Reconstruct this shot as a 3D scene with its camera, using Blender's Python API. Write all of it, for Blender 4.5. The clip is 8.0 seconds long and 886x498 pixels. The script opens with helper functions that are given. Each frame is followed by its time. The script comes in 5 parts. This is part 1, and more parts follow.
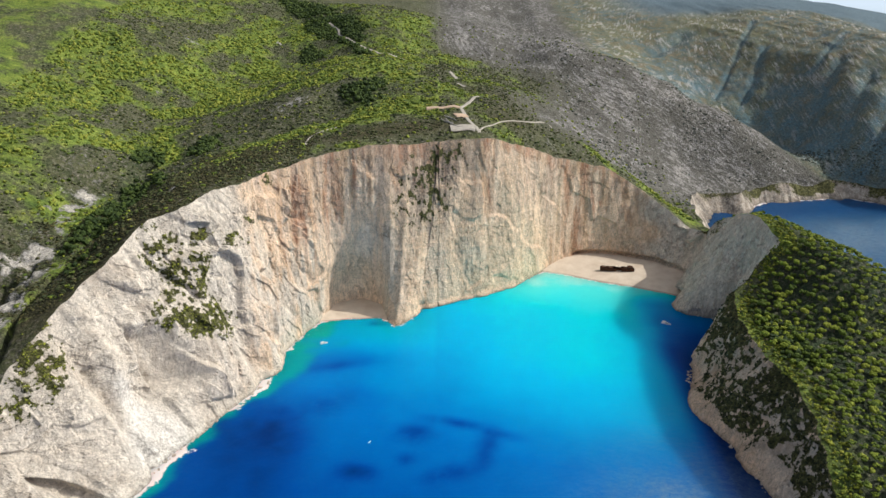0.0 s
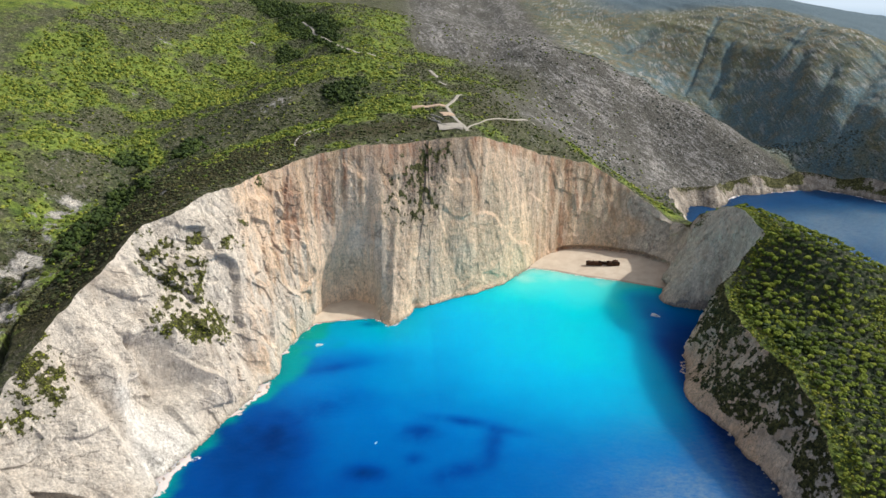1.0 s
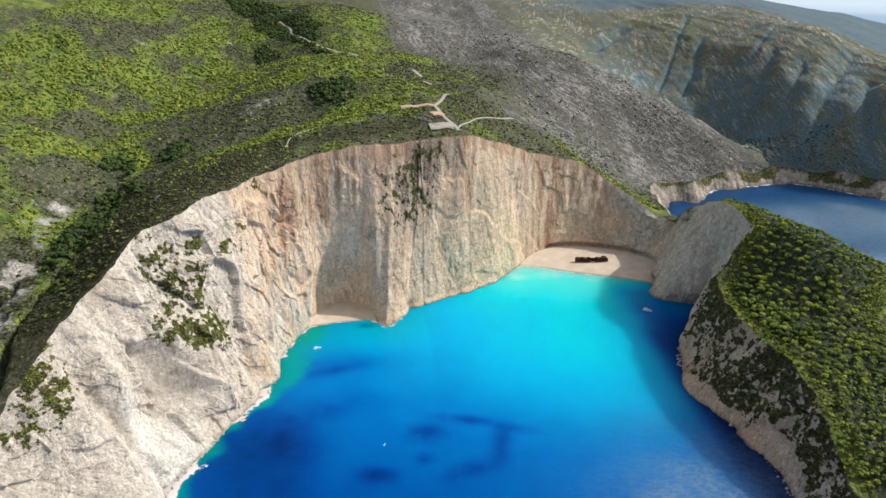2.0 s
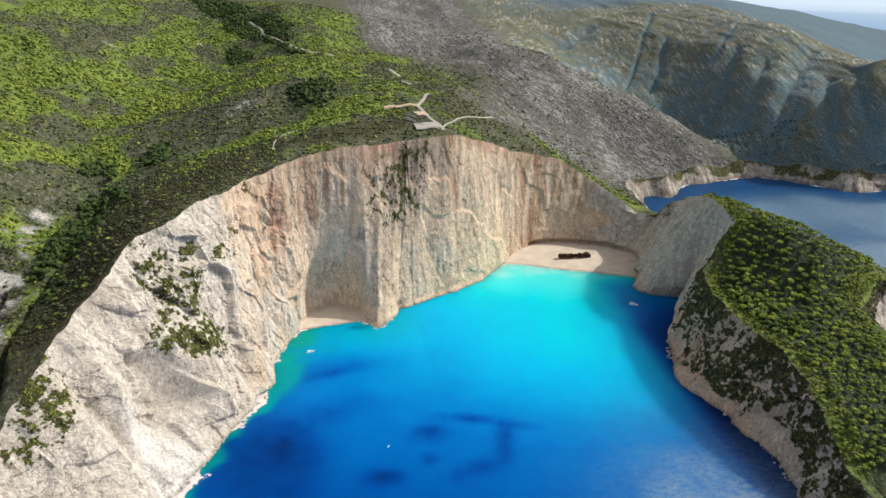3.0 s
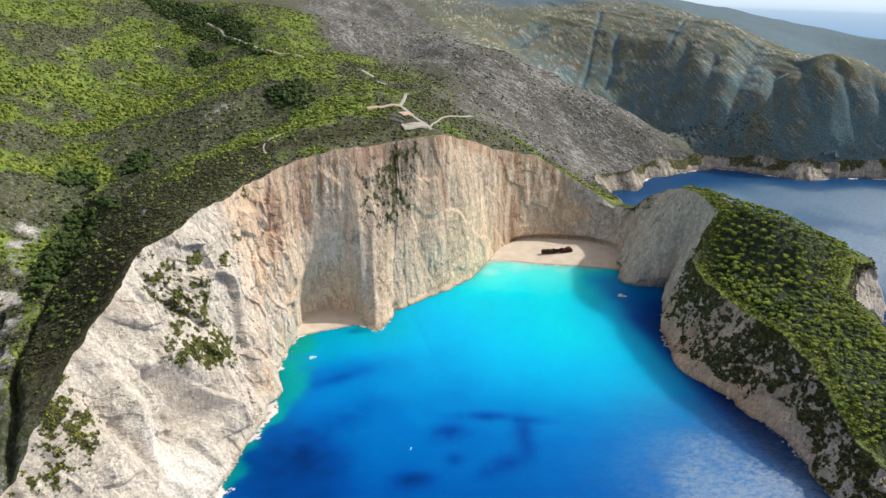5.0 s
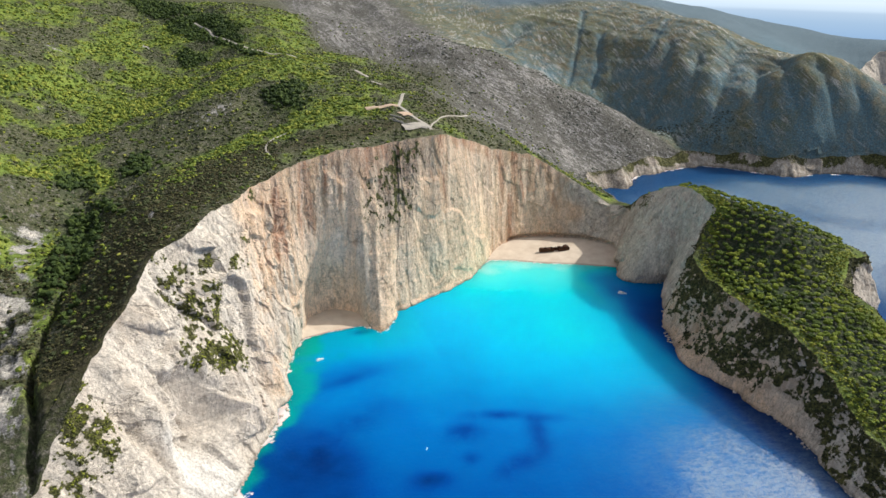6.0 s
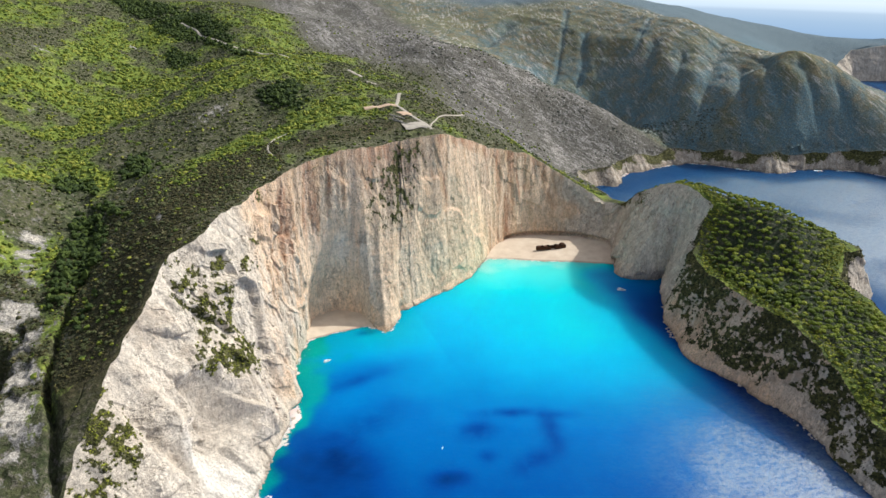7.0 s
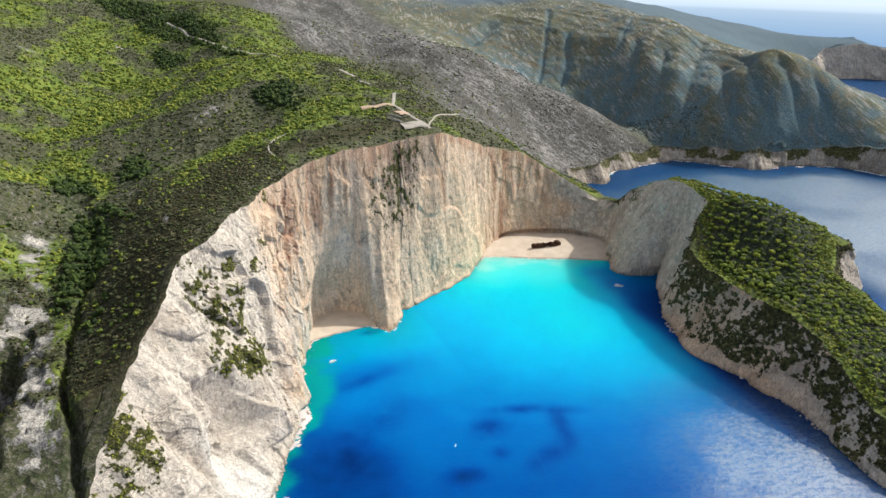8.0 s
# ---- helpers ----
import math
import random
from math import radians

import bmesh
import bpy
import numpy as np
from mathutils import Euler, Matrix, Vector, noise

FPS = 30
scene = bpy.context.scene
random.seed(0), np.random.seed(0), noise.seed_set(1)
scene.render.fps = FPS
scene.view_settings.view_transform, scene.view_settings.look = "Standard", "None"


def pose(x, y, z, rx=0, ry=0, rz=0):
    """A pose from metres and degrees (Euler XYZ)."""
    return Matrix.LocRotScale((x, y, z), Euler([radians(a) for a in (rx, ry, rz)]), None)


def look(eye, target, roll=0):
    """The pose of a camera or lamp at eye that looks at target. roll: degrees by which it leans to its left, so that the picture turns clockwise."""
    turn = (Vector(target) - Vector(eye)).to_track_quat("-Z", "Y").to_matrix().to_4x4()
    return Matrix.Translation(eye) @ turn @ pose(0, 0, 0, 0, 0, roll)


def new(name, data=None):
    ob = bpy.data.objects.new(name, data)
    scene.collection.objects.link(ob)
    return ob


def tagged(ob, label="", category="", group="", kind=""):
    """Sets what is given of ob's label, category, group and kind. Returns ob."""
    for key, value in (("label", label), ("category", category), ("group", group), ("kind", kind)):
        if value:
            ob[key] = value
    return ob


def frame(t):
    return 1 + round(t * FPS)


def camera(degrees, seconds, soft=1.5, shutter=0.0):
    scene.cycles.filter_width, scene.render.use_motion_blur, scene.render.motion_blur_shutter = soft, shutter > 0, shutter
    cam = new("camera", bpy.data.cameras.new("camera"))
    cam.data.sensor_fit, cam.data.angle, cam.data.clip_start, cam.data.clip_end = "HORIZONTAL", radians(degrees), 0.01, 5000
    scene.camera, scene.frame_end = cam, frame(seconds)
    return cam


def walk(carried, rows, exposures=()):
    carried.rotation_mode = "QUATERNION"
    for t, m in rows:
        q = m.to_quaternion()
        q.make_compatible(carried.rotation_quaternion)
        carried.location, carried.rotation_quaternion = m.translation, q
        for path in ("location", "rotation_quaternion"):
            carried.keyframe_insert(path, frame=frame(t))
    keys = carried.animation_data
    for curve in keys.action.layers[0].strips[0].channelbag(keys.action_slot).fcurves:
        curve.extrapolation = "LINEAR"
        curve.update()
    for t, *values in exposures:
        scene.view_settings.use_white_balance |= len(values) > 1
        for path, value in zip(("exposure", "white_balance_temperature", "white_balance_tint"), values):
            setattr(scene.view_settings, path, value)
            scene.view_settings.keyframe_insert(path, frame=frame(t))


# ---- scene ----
cam = camera(63.7, 8.0)
PATH = [
    (0, (-3.129, -0.296, 409.246), (-3.109, 1.561, 408.503), 0.8),
    (0.5, (-21.123, -0.199, 409.987), (-21.046, 1.655, 409.242), 0.7),
    (1, (-39.385, -0.072, 410.184), (-39.26, 1.779, 409.437), 0.7),
    (1.5, (-57.413, 1.244, 410.386), (-57.242, 3.091, 409.638), 0.7),
    (3, (-111.64, 7.767, 412.386), (-111.307, 9.59, 411.634), 0.7),
    (3.5, (-128.958, 10.656, 412.529), (-128.571, 12.469, 411.777), 0.7),
    (4, (-146.749, 14.547, 412.638), (-146.315, 16.348, 411.885), 0.7),
    (4.5, (-164.568, 18.952, 412.383), (-164.096, 20.744, 411.63), 0.7),
    (6, (-215.554, 33.181, 412.812), (-214.98, 34.942, 412.059), 0.8),
    (6.5, (-232.222, 38.156, 412.785), (-231.615, 39.906, 412.031), 0.9),
    (7, (-248.774, 43.551, 412.696), (-248.133, 45.289, 411.942), 0.9),
    (7.5, (-264.491, 48.267, 412.585), (-263.817, 49.993, 411.831), 1.0),
    (8, (-280.355, 52.683, 412.253), (-279.648, 54.395, 411.499), 1.0),
]
walk(cam, [(t, look(eye, target, roll)) for t, eye, target, roll in PATH], [(0.0, 0.4), (4.0, 0.51), (8.0, 0.6)])
# ---------------------------------------------------------------- light
SUN_AZ, SUN_EL = radians(81), radians(38.5)
world = bpy.data.worlds.new("sky")
scene.world = world
world.use_nodes = True
wn = world.node_tree.nodes
sky = wn.new("ShaderNodeTexSky")
sky.sky_type, sky.sun_disc, sky.sun_elevation, sky.sun_rotation = "NISHITA", False, SUN_EL, SUN_AZ
sky.air_density, sky.dust_density, sky.ozone_density, sky.altitude = 1.0, 3.0, 2.0, 100
wn["Background"].inputs["Strength"].default_value = 0.1
haze = wn.new("ShaderNodeHueSaturation")  # thin white cloud takes some of the blue out of the sky
haze.inputs["Saturation"].default_value = 0.45
world.node_tree.links.new(sky.outputs[0], haze.inputs["Color"])
world.node_tree.links.new(haze.outputs[0], wn["Background"].inputs["Color"])
sun_data = bpy.data.lights.new("sun", "SUN")
sun_data.energy, sun_data.angle, sun_data.color = 2.7, radians(0.55), (1.0, 0.96, 0.88)
sun = new("sun", sun_data)
sun_from = Vector((math.sin(SUN_AZ) * math.cos(SUN_EL), math.cos(SUN_AZ) * math.cos(SUN_EL), math.sin(SUN_EL)))
sun.matrix_world = look(Vector((500, 500, 900)), Vector((500, 500, 900)) - sun_from)
scene.view_settings.exposure = 0.6

# ---------------------------------------------------------------- noise and small maths


def hashed(i, j, k):
    h = (i.astype(np.uint32) * np.uint32(374761393) + j.astype(np.uint32) * np.uint32(668265263) + k.astype(np.uint32) * np.uint32(2147483647 - 58))
    h = (h ^ (h >> np.uint32(13))) * np.uint32(1274126177)
    h = h ^ (h >> np.uint32(16))
    return (h & np.uint32(0xFFFFFF)).astype(np.float64) / float(0xFFFFFF)


def value_noise(x, y, z):
    """Smooth noise, -1 to 1."""
    xi, yi, zi = np.floor(x), np.floor(y), np.floor(z)
    fx, fy, fz = x - xi, y - yi, z - zi
    fx, fy, fz = (f * f * f * (f * (f * 6 - 15) + 10) for f in (fx, fy, fz))
    xi, yi, zi = (a.astype(np.int64) & 0xFFFFFF for a in (xi, yi, zi))
    total = 0
    for a in (0, 1):
        for b in (0, 1):
            for c in (0, 1):
                w = (fx if a else 1 - fx) * (fy if b else 1 - fy) * (fz if c else 1 - fz)
                total = total + w * hashed(xi + a, yi + b, zi + c)
    return total * 2 - 1


def fbm(x, y, z, size, octaves=4, gain=0.5, ridged=False):
    x, y, z = np.broadcast_arrays(np.asarray(x, float), np.asarray(y, float), np.asarray(z, float))
    total, amp, norm, f = np.zeros(x.shape), 1.0, 0.0, 1.0 / size
    for o in range(octaves):
        v = value_noise(x * f + 17.3 * o, y * f + 5.7 * o, z * f + 31.1 * o)
        total += amp * (1 - 2 * np.abs(v) if ridged else v)
        norm += amp
        amp *= gain
        f *= 2.03
    return total / norm


def blocks(x, y, z, size, seed=0):
    """Jointed rock: every cell has its own offset and its own tilt."""
    x, y, z = np.broadcast_arrays(x / size + seed, y / size, z / size)
    xi, yi, zi = (np.floor(a).astype(np.int64) for a in (x, y, z))
    best, value = np.full(x.shape, 1e9), np.zeros(x.shape)
    for a in (-1, 0, 1):
        for b in (-1, 0, 1):
            for c in (-1, 0, 1):
                i, j, k = ((q + o) & 0xFFFFFF for q, o in ((xi, a), (yi, b), (zi, c)))
                h1, h2, h3 = hashed(i, j, k), hashed(i + 77, j + 31, k), hashed(i, j + 113, k + 59)
                dx, dy, dz = x - (xi + a + h1), y - (yi + b + h2), z - (zi + c + h3)
                d = dx * dx + dy * dy + dz * dz
                own = (h1 * 7.31 + h2 * 3.17) % 1 - 0.5 + 0.9 * ((h2 - 0.5) * (dx + dy) + (h3 - 0.5) * dz)
                near = d < best
                best, value = np.where(near, d, best), np.where(near, own, value)
    return value


def step(a, b, x):
    t = np.clip((np.asarray(x, float) - a) / (b - a), 0, 1)
    return t * t * (3 - 2 * t)


def bump_at(x, y, cx, cy, rx, ry, turn=0.0):
    """A soft spot, 1 at its middle."""
    c, s = math.cos(radians(turn)), math.sin(radians(turn))
    u, v = ((x - cx) * c + (y - cy) * s) / rx, (-(x - cx) * s + (y - cy) * c) / ry
    return np.exp(-(u * u + v * v))


# ---------------------------------------------------------------- the plan: coast stations (foot x, y; rim x, y, z)
LEFT_COAST = [
    (-2600, 100, -2600, 200, 150), (-900, 190, -900, 290, 130), (-560, 230, -560, 320, 100), (-430, 290, -455, 375, 92),
    (-340, 345, -405, 410, 84), (-296, 398, -375, 440, 80), (-266, 438, -352, 468, 84), (-247, 475, -333, 508, 120),
    (-237, 515, -319, 540, 136), (-221, 547, -302, 571, 153), (-204, 598, -274, 629, 183), (-182, 630, -246, 655, 188),
    (-168, 667, -231, 679, 195), (-172, 707, -205, 720, 195), (-160, 745, -182, 757, 196), (-144, 776, -155, 783, 200),
]
BACK_COAST = [
    (-126, 818, -130, 805, 203), (-98, 827, -102, 822, 206), (-78, 816, -75, 835, 208), (-64, 780, -55, 846, 205),
    (-51, 766, -40, 855, 203), (-40, 775, -25, 865, 202), (-21, 812, -1, 878, 202), (7, 831, 25, 890, 203),
    (48, 852, 60, 903, 203), (98, 882, 112, 938, 184), (148, 936, 166, 979, 158), (182, 976, 208, 1002, 146),
    (229, 992, 250, 1018, 132), (274, 983, 295, 1022, 104), (312, 957, 338, 995, 76), (341, 921, 366, 968, 58),
]
HEADLAND = [
    (343, 893, 374, 930, 66), (320, 867, 372, 892, 97), (304, 836, 378, 856, 117), (312, 806, 383, 822, 131),
    (334, 801, 384, 800, 132), (358, 793, 386, 780, 130), (337, 765, 388, 756, 120), (320, 742, 360, 735, 99),
    (283, 688, 325, 702, 80), (265, 647, 311, 660, 74), (256, 610, 305, 608, 74), (259, 580, 304, 557, 75),
    (270, 541, 312, 530, 73), (277, 478, 311, 492, 66), (270, 425, 304, 448, 53), (259, 374, 290, 402, 34),
]
SEAWARD = [
    (256, 325, 292, 358, 27), (280, 280, 325, 322, 26), (335, 258, 372, 308, 30), (402, 288, 398, 345, 35),
    (442, 370, 412, 420, 46), (468, 455, 428, 480, 58), (482, 535, 442, 545, 67), (490, 590, 446, 596, 74), (515, 610, 500, 640, 82), (570, 638, 545, 655, 76),
    (578, 700, 535, 700, 86), (532, 740, 480, 730, 95), (502, 820, 452, 790, 105), (470, 872, 420, 835, 112),
    (432, 925, 398, 885, 92), (418, 965, 390, 935, 64), (425, 1020, 396, 992, 54), (444, 1090, 405, 1060, 52),
]
FAR_COAST = [
    (470, 1180, 440, 1190, 34), (490, 1216, 480, 1240, 26), (512, 1222, 515, 1245, 24), (540, 1203, 548, 1234, 26),
    (601, 1268, 600, 1292, 24), (676, 1289, 680, 1312, 24), (752, 1303, 750, 1330, 26), (792, 1305, 797, 1332, 26),
    (840, 1270, 850, 1290, 26), (909, 1187, 925, 1212, 32), (1007, 1173, 1020, 1196, 34), (1097, 1147, 1110, 1171, 38),
    (1129, 1102, 1152, 1114, 44), (1148, 1051, 1176, 1056, 56),
]
OUTER_COAST = [
    (1215, 1015, 1235, 1050, 70), (1330, 1040, 1325, 1085, 80), (1440, 1150, 1420, 1180, 90), (1590, 1380, 1560, 1400, 80),
    (1800, 1720, 1770, 1740, 70), (2020, 2010, 1990, 2050, 60), (2200, 2120, 2190, 2160, 110), (2330, 2080, 2340, 2130, 130),
    (2420, 1990, 2440, 2030, 110), (2600, 2060, 2600, 2100, 60), (3000, 2500, 2980, 2540, 50), (3600, 3200, 3580, 3240, 40),
]
STATIONS = np.array(LEFT_COAST + BACK_COAST + HEADLAND + SEAWARD + FAR_COAST + OUTER_COAST, float)
BAY_END = len(LEFT_COAST) + len(BACK_COAST)
HEAD_END = BAY_END + len(HEADLAND) + 15


def resampled(first, last, ds, soft=7.0):
    """Foot and rim between two stations, about ds metres apart, with softened corners."""
    st = STATIONS[first:last + 1]
    gap = np.maximum(np.hypot(*np.diff(st[:, :2], axis=0).T), np.hypot(*np.diff(st[:, 2:4], axis=0).T))
    at = np.r_[0, np.cumsum(gap)]
    n = max(int(at[-1] / ds), 8)
    s = np.linspace(0, at[-1], n + 1)
    fine = np.stack([np.interp(s, at, st[:, c]) for c in range(5)], 1)
    k = max(int(soft / ds * 1.5), 1)
    w = np.exp(-np.linspace(-2, 2, 2 * k + 1) ** 2)
    w /= w.sum()
    padded = np.concatenate([2 * fine[:1] - fine[k:0:-1], fine, 2 * fine[-1:] - fine[-2:-k - 2:-1]])
    fine = np.stack([np.convolve(padded[:, c], w, "valid") for c in range(5)], 1)
    return s, fine


RIM_S, RIM = resampled(0, len(STATIONS) - 1, 6.0)

# ---------------------------------------------------------------- the plan: spot heights inland
PLATEAU_SPOTS = [
    (-39, 908, 215), (138, 976, 184), (62, 1055, 227), (109, 1036, 211), (25, 1207, 238), (229, 1183, 158),
    (-58, 976, 220), (-101, 1036, 226), (-156, 1014, 208), (-207, 961, 199), (-272, 904, 188), (-211, 790, 203), (-256, 756, 190),
    (-293, 742, 184), (-305, 665, 170), (-211, 1082, 229), (-287, 1067, 210), (-344, 957, 190), (-79, 1151, 239), (-163, 1214, 250),
    (-81, 1271, 260), (210, 1060, 165), (280, 1090, 120), (300, 1200, 112), (370, 1130, 66),
]
LEFT_SPOTS = [
    (-344, 685, 146), (-349, 707, 151), (-375, 700, 147), (-365, 633, 131), (-366, 593, 126), (-329, 592, 141), (-345, 535, 128),
    (-384, 560, 121), (-360, 511, 110), (-389, 509, 108), (-403, 685, 156), (-375, 786, 154), (-359, 852, 164), (-408, 808, 183),
    (-413, 936, 184), (-449, 972, 202), (-406, 995, 184), (-414, 1157, 213), (-496, 1256, 276), (-377, 1270, 220), (-362, 1389, 259),
    (-455, 1434, 287), (-524, 1384, 309), (-451, 1548, 304), (-334, 1594, 290), (-201, 1494, 274), (-136, 1561, 301),
    (-480, 760, 205), (-520, 900, 225), (-480, 620, 165), (-460, 520, 130),
]
MIDDLE_SPOTS = [
    (-49, 1521, 272), (12, 1471, 240), (177, 1502, 227), (265, 1466, 238), (257, 1434, 222), (390, 1429, 194), (305, 1349, 167),
    (445, 1371, 121), (569, 1349, 82), (526, 1285, 28), (642, 1329, 57), (725, 1390, 62), (80, 1817, 270), (105, 1871, 265),
    (226, 1999, 238), (347, 1995, 239), (340, 1470, 228), (420, 1480, 203), (490, 1475, 174), (570, 1450, 142), (650, 1425, 102), (772, 1352, 30), (440, 1620, 185), (735, 1465, 42), (650, 1560, 76), (560, 1700, 150),
    (150, 1340, 200), (-110, 1640, 308),
]
FAR_SPOTS = [
    (651, 1662, 124), (695, 1713, 155), (732, 1838, 228), (640, 1887, 210), (790, 1635, 178), (890, 1725, 255), 
    (824, 1340, 72), (1006, 1381, 178), (924, 1264, 90), (1055, 1267, 188), (1001, 1215, 90), (1150, 1230, 160),
    (1250, 1300, 145), (1400, 1500, 105), (1150, 1500, 205), (1300, 1900, 205), (1700, 2100, 150), (1050, 2000, 290), (2240, 2350, 140),
    (2000, 2500, 180), (1570, 2500, 255), (2400, 2480, 122), (2700, 2900, 66), (3200, 3600, 30), (900, 2700, 320), (300, 2700, 330), (-300, 2500, 370), (-1000, 2300, 420), (-1000, 1400, 380),
    (-1000, 800, 250), (-2600, 1500, 420), (-2600, 4600, 420), (3500, 4600, 60),
]
HEADLAND_SPOTS = [
    (392, 771, 131), (403, 727, 124), (431, 692, 125), (435, 663, 115), (369, 681, 92), (397, 618, 84), (386, 563, 73), (410, 523, 62),
    (383, 479, 57), (463, 600, 80), (460, 720, 118), (415, 790, 126), (378, 400, 44), (600, 4500, 330), (2000, 4500, 200),
]
HILL_SPOTS = [
    (11, 996, 224), (60, 1059, 228), (24, 1206, 234), (-523, 1421, 302), (-414, 1483, 277), (-275, 1531, 272), (-458, 1106, 211),
    (-383, 1137, 195), (-322, 1284, 213), (-194, 1037, 226), (-107, 1120, 243), (-415, 822, 196), (-371, 916, 177), (-294, 932, 185),
    (-383, 699, 155), (-388, 770, 155), (-366, 602, 125), (-345, 646, 141), (-313, 717, 170), (-245, 739, 194), (-374, 563, 115),
    (-381, 508, 107), (-351, 600, 130), (-372, 623, 130), (-397, 655, 134),
]
SLOPE_SPOTS = [
    (338, 1308, 136), (688, 1771, 177), (807, 1798, 237), (820, 1502, 149), (876, 1462, 178), (264, 1688, 254),
    (856, 1684, 236), (985, 1621, 262), (1015, 1344, 200), (1051, 1259, 174), (863, 1400, 136), (38, 940, 217), (48, 918, 214), (-18, 988, 223),
]
SPOTS = np.array(HILL_SPOTS + SLOPE_SPOTS + PLATEAU_SPOTS + LEFT_SPOTS + MIDDLE_SPOTS + FAR_SPOTS + HEADLAND_SPOTS, float)
SPOTS = np.concatenate([SPOTS, STATIONS[1:, 2:5]])


def spline_weights(points, give=0.06):
    d = np.hypot(points[:, None, 0] - points[None, :, 0], points[:, None, 1] - points[None, :, 1]) / 100
    k = np.where(d > 0, d * d * np.log(np.maximum(d, 1e-9)), 0) + give * np.eye(len(points))
    p = np.c_[np.ones(len(points)), points[:, :2] / 100]
    a = np.block([[k, p], [p.T, np.zeros((3, 3))]])
    return np.linalg.solve(a, np.r_[points[:, 2], 0, 0, 0])


def smooth_height(x, y):
    x, y = np.asarray(x, float).ravel(), np.asarray(y, float).ravel()
    out = np.empty(len(x))
    for a in range(0, len(x), 20000):
        xs, ys = x[a:a + 20000], y[a:a + 20000]
        d = np.hypot(xs[:, None] - SPOTS[None, :, 0], ys[:, None] - SPOTS[None, :, 1]) / 100
        k = np.where(d > 0, d * d * np.log(np.maximum(d, 1e-9)), 0)
        n = len(SPOTS)
        out[a:a + 20000] = k @ WEIGHTS[:n] + WEIGHTS[n] + WEIGHTS[n + 1] * xs / 100 + WEIGHTS[n + 2] * ys / 100
    return out


def rim_distance(x, y):
    """Distance to the rim, positive on the land."""
    x, y = np.asarray(x, float).ravel(), np.asarray(y, float).ravel()
    a, b = RIM[:-1, 2:4], RIM[1:, 2:4]
    ring = np.concatenate([RIM[:, 2:4], [(3600, 4700), (-2600, 4700)]])
    c, e = ring, np.roll(ring, -1, 0)
    ab = b - a
    ll = (ab * ab).sum(1) + 1e-9
    out = np.empty(len(x))
    for i in range(0, len(x), 6000):
        xs, ys = x[i:i + 6000, None], y[i:i + 6000, None]
        t = np.clip(((xs - a[:, 0]) * ab[:, 0] + (ys - a[:, 1]) * ab[:, 1]) / ll, 0, 1)
        d = np.sqrt(((xs - a[:, 0] - t * ab[:, 0]) ** 2 + (ys - a[:, 1] - t * ab[:, 1]) ** 2).min(1))
        up = (c[:, 1] > ys) != (e[:, 1] > ys)
        cut = xs < (e[:, 0] - c[:, 0]) * (ys - c[:, 1]) / np.where(e[:, 1] == c[:, 1], 1e-9, e[:, 1] - c[:, 1]) + c[:, 0]
        out[i:i + 6000] = np.where((up & cut).sum(1) % 2 == 1, d, -d)
    return out


def line_distance(x, y, line):
    out = np.full(x.shape, 1e9)
    for (ax, ay), (bx, by) in zip(line[:-1], line[1:]):
        t = np.clip(((x - ax) * (bx - ax) + (y - ay) * (by - ay)) / ((bx - ax) ** 2 + (by - ay) ** 2), 0, 1)
        out = np.minimum(out, np.hypot(x - ax - t * (bx - ax), y - ay - t * (by - ay)))
    return out


FAR_GULLIES = [
    ([(825, 1960), (768, 1860), (722, 1785), (685, 1725), (648, 1674)], 6, 6), ([(960, 1740), (905, 1680), (843, 1622), (780, 1580)], 8, 4),
    ([(1035, 1536), (985, 1490), (936, 1444), (885, 1394), (837, 1346), (812, 1326)], 30, 15), ([(1046, 1399), (1000, 1330), (972, 1266), (978, 1205)], 13, 15),
    ([(1040, 1290), (1050, 1240), (1064, 1192)], 12, 13), ([(1114, 1245), (1118, 1210), (1124, 1176)], 10, 10), ([(905, 1520), (850, 1450), (795, 1400)], 18, 13),
    ([(985, 1400), (935, 1329), (905, 1256)], 15, 13), ([(655, 1982), (600, 1930), (543, 1886)], 22, 16), ([(880, 1600), (815, 1530), (760, 1480)], 15, 10),
    ([(790, 1790), (745, 1700), (700, 1650)], 12, 9),
]
GULLIES = [
    ([(-350, 440), (-356, 500), (-362, 540), (-366, 590), (-362, 635), (-352, 680)], 3.2, 13),
    ([(-418, 470), (-413, 540), (-406, 610)], 8, 32), ([(-352, 680), (-346, 730), (-352, 790), (-362, 850)], 11, 7),
]


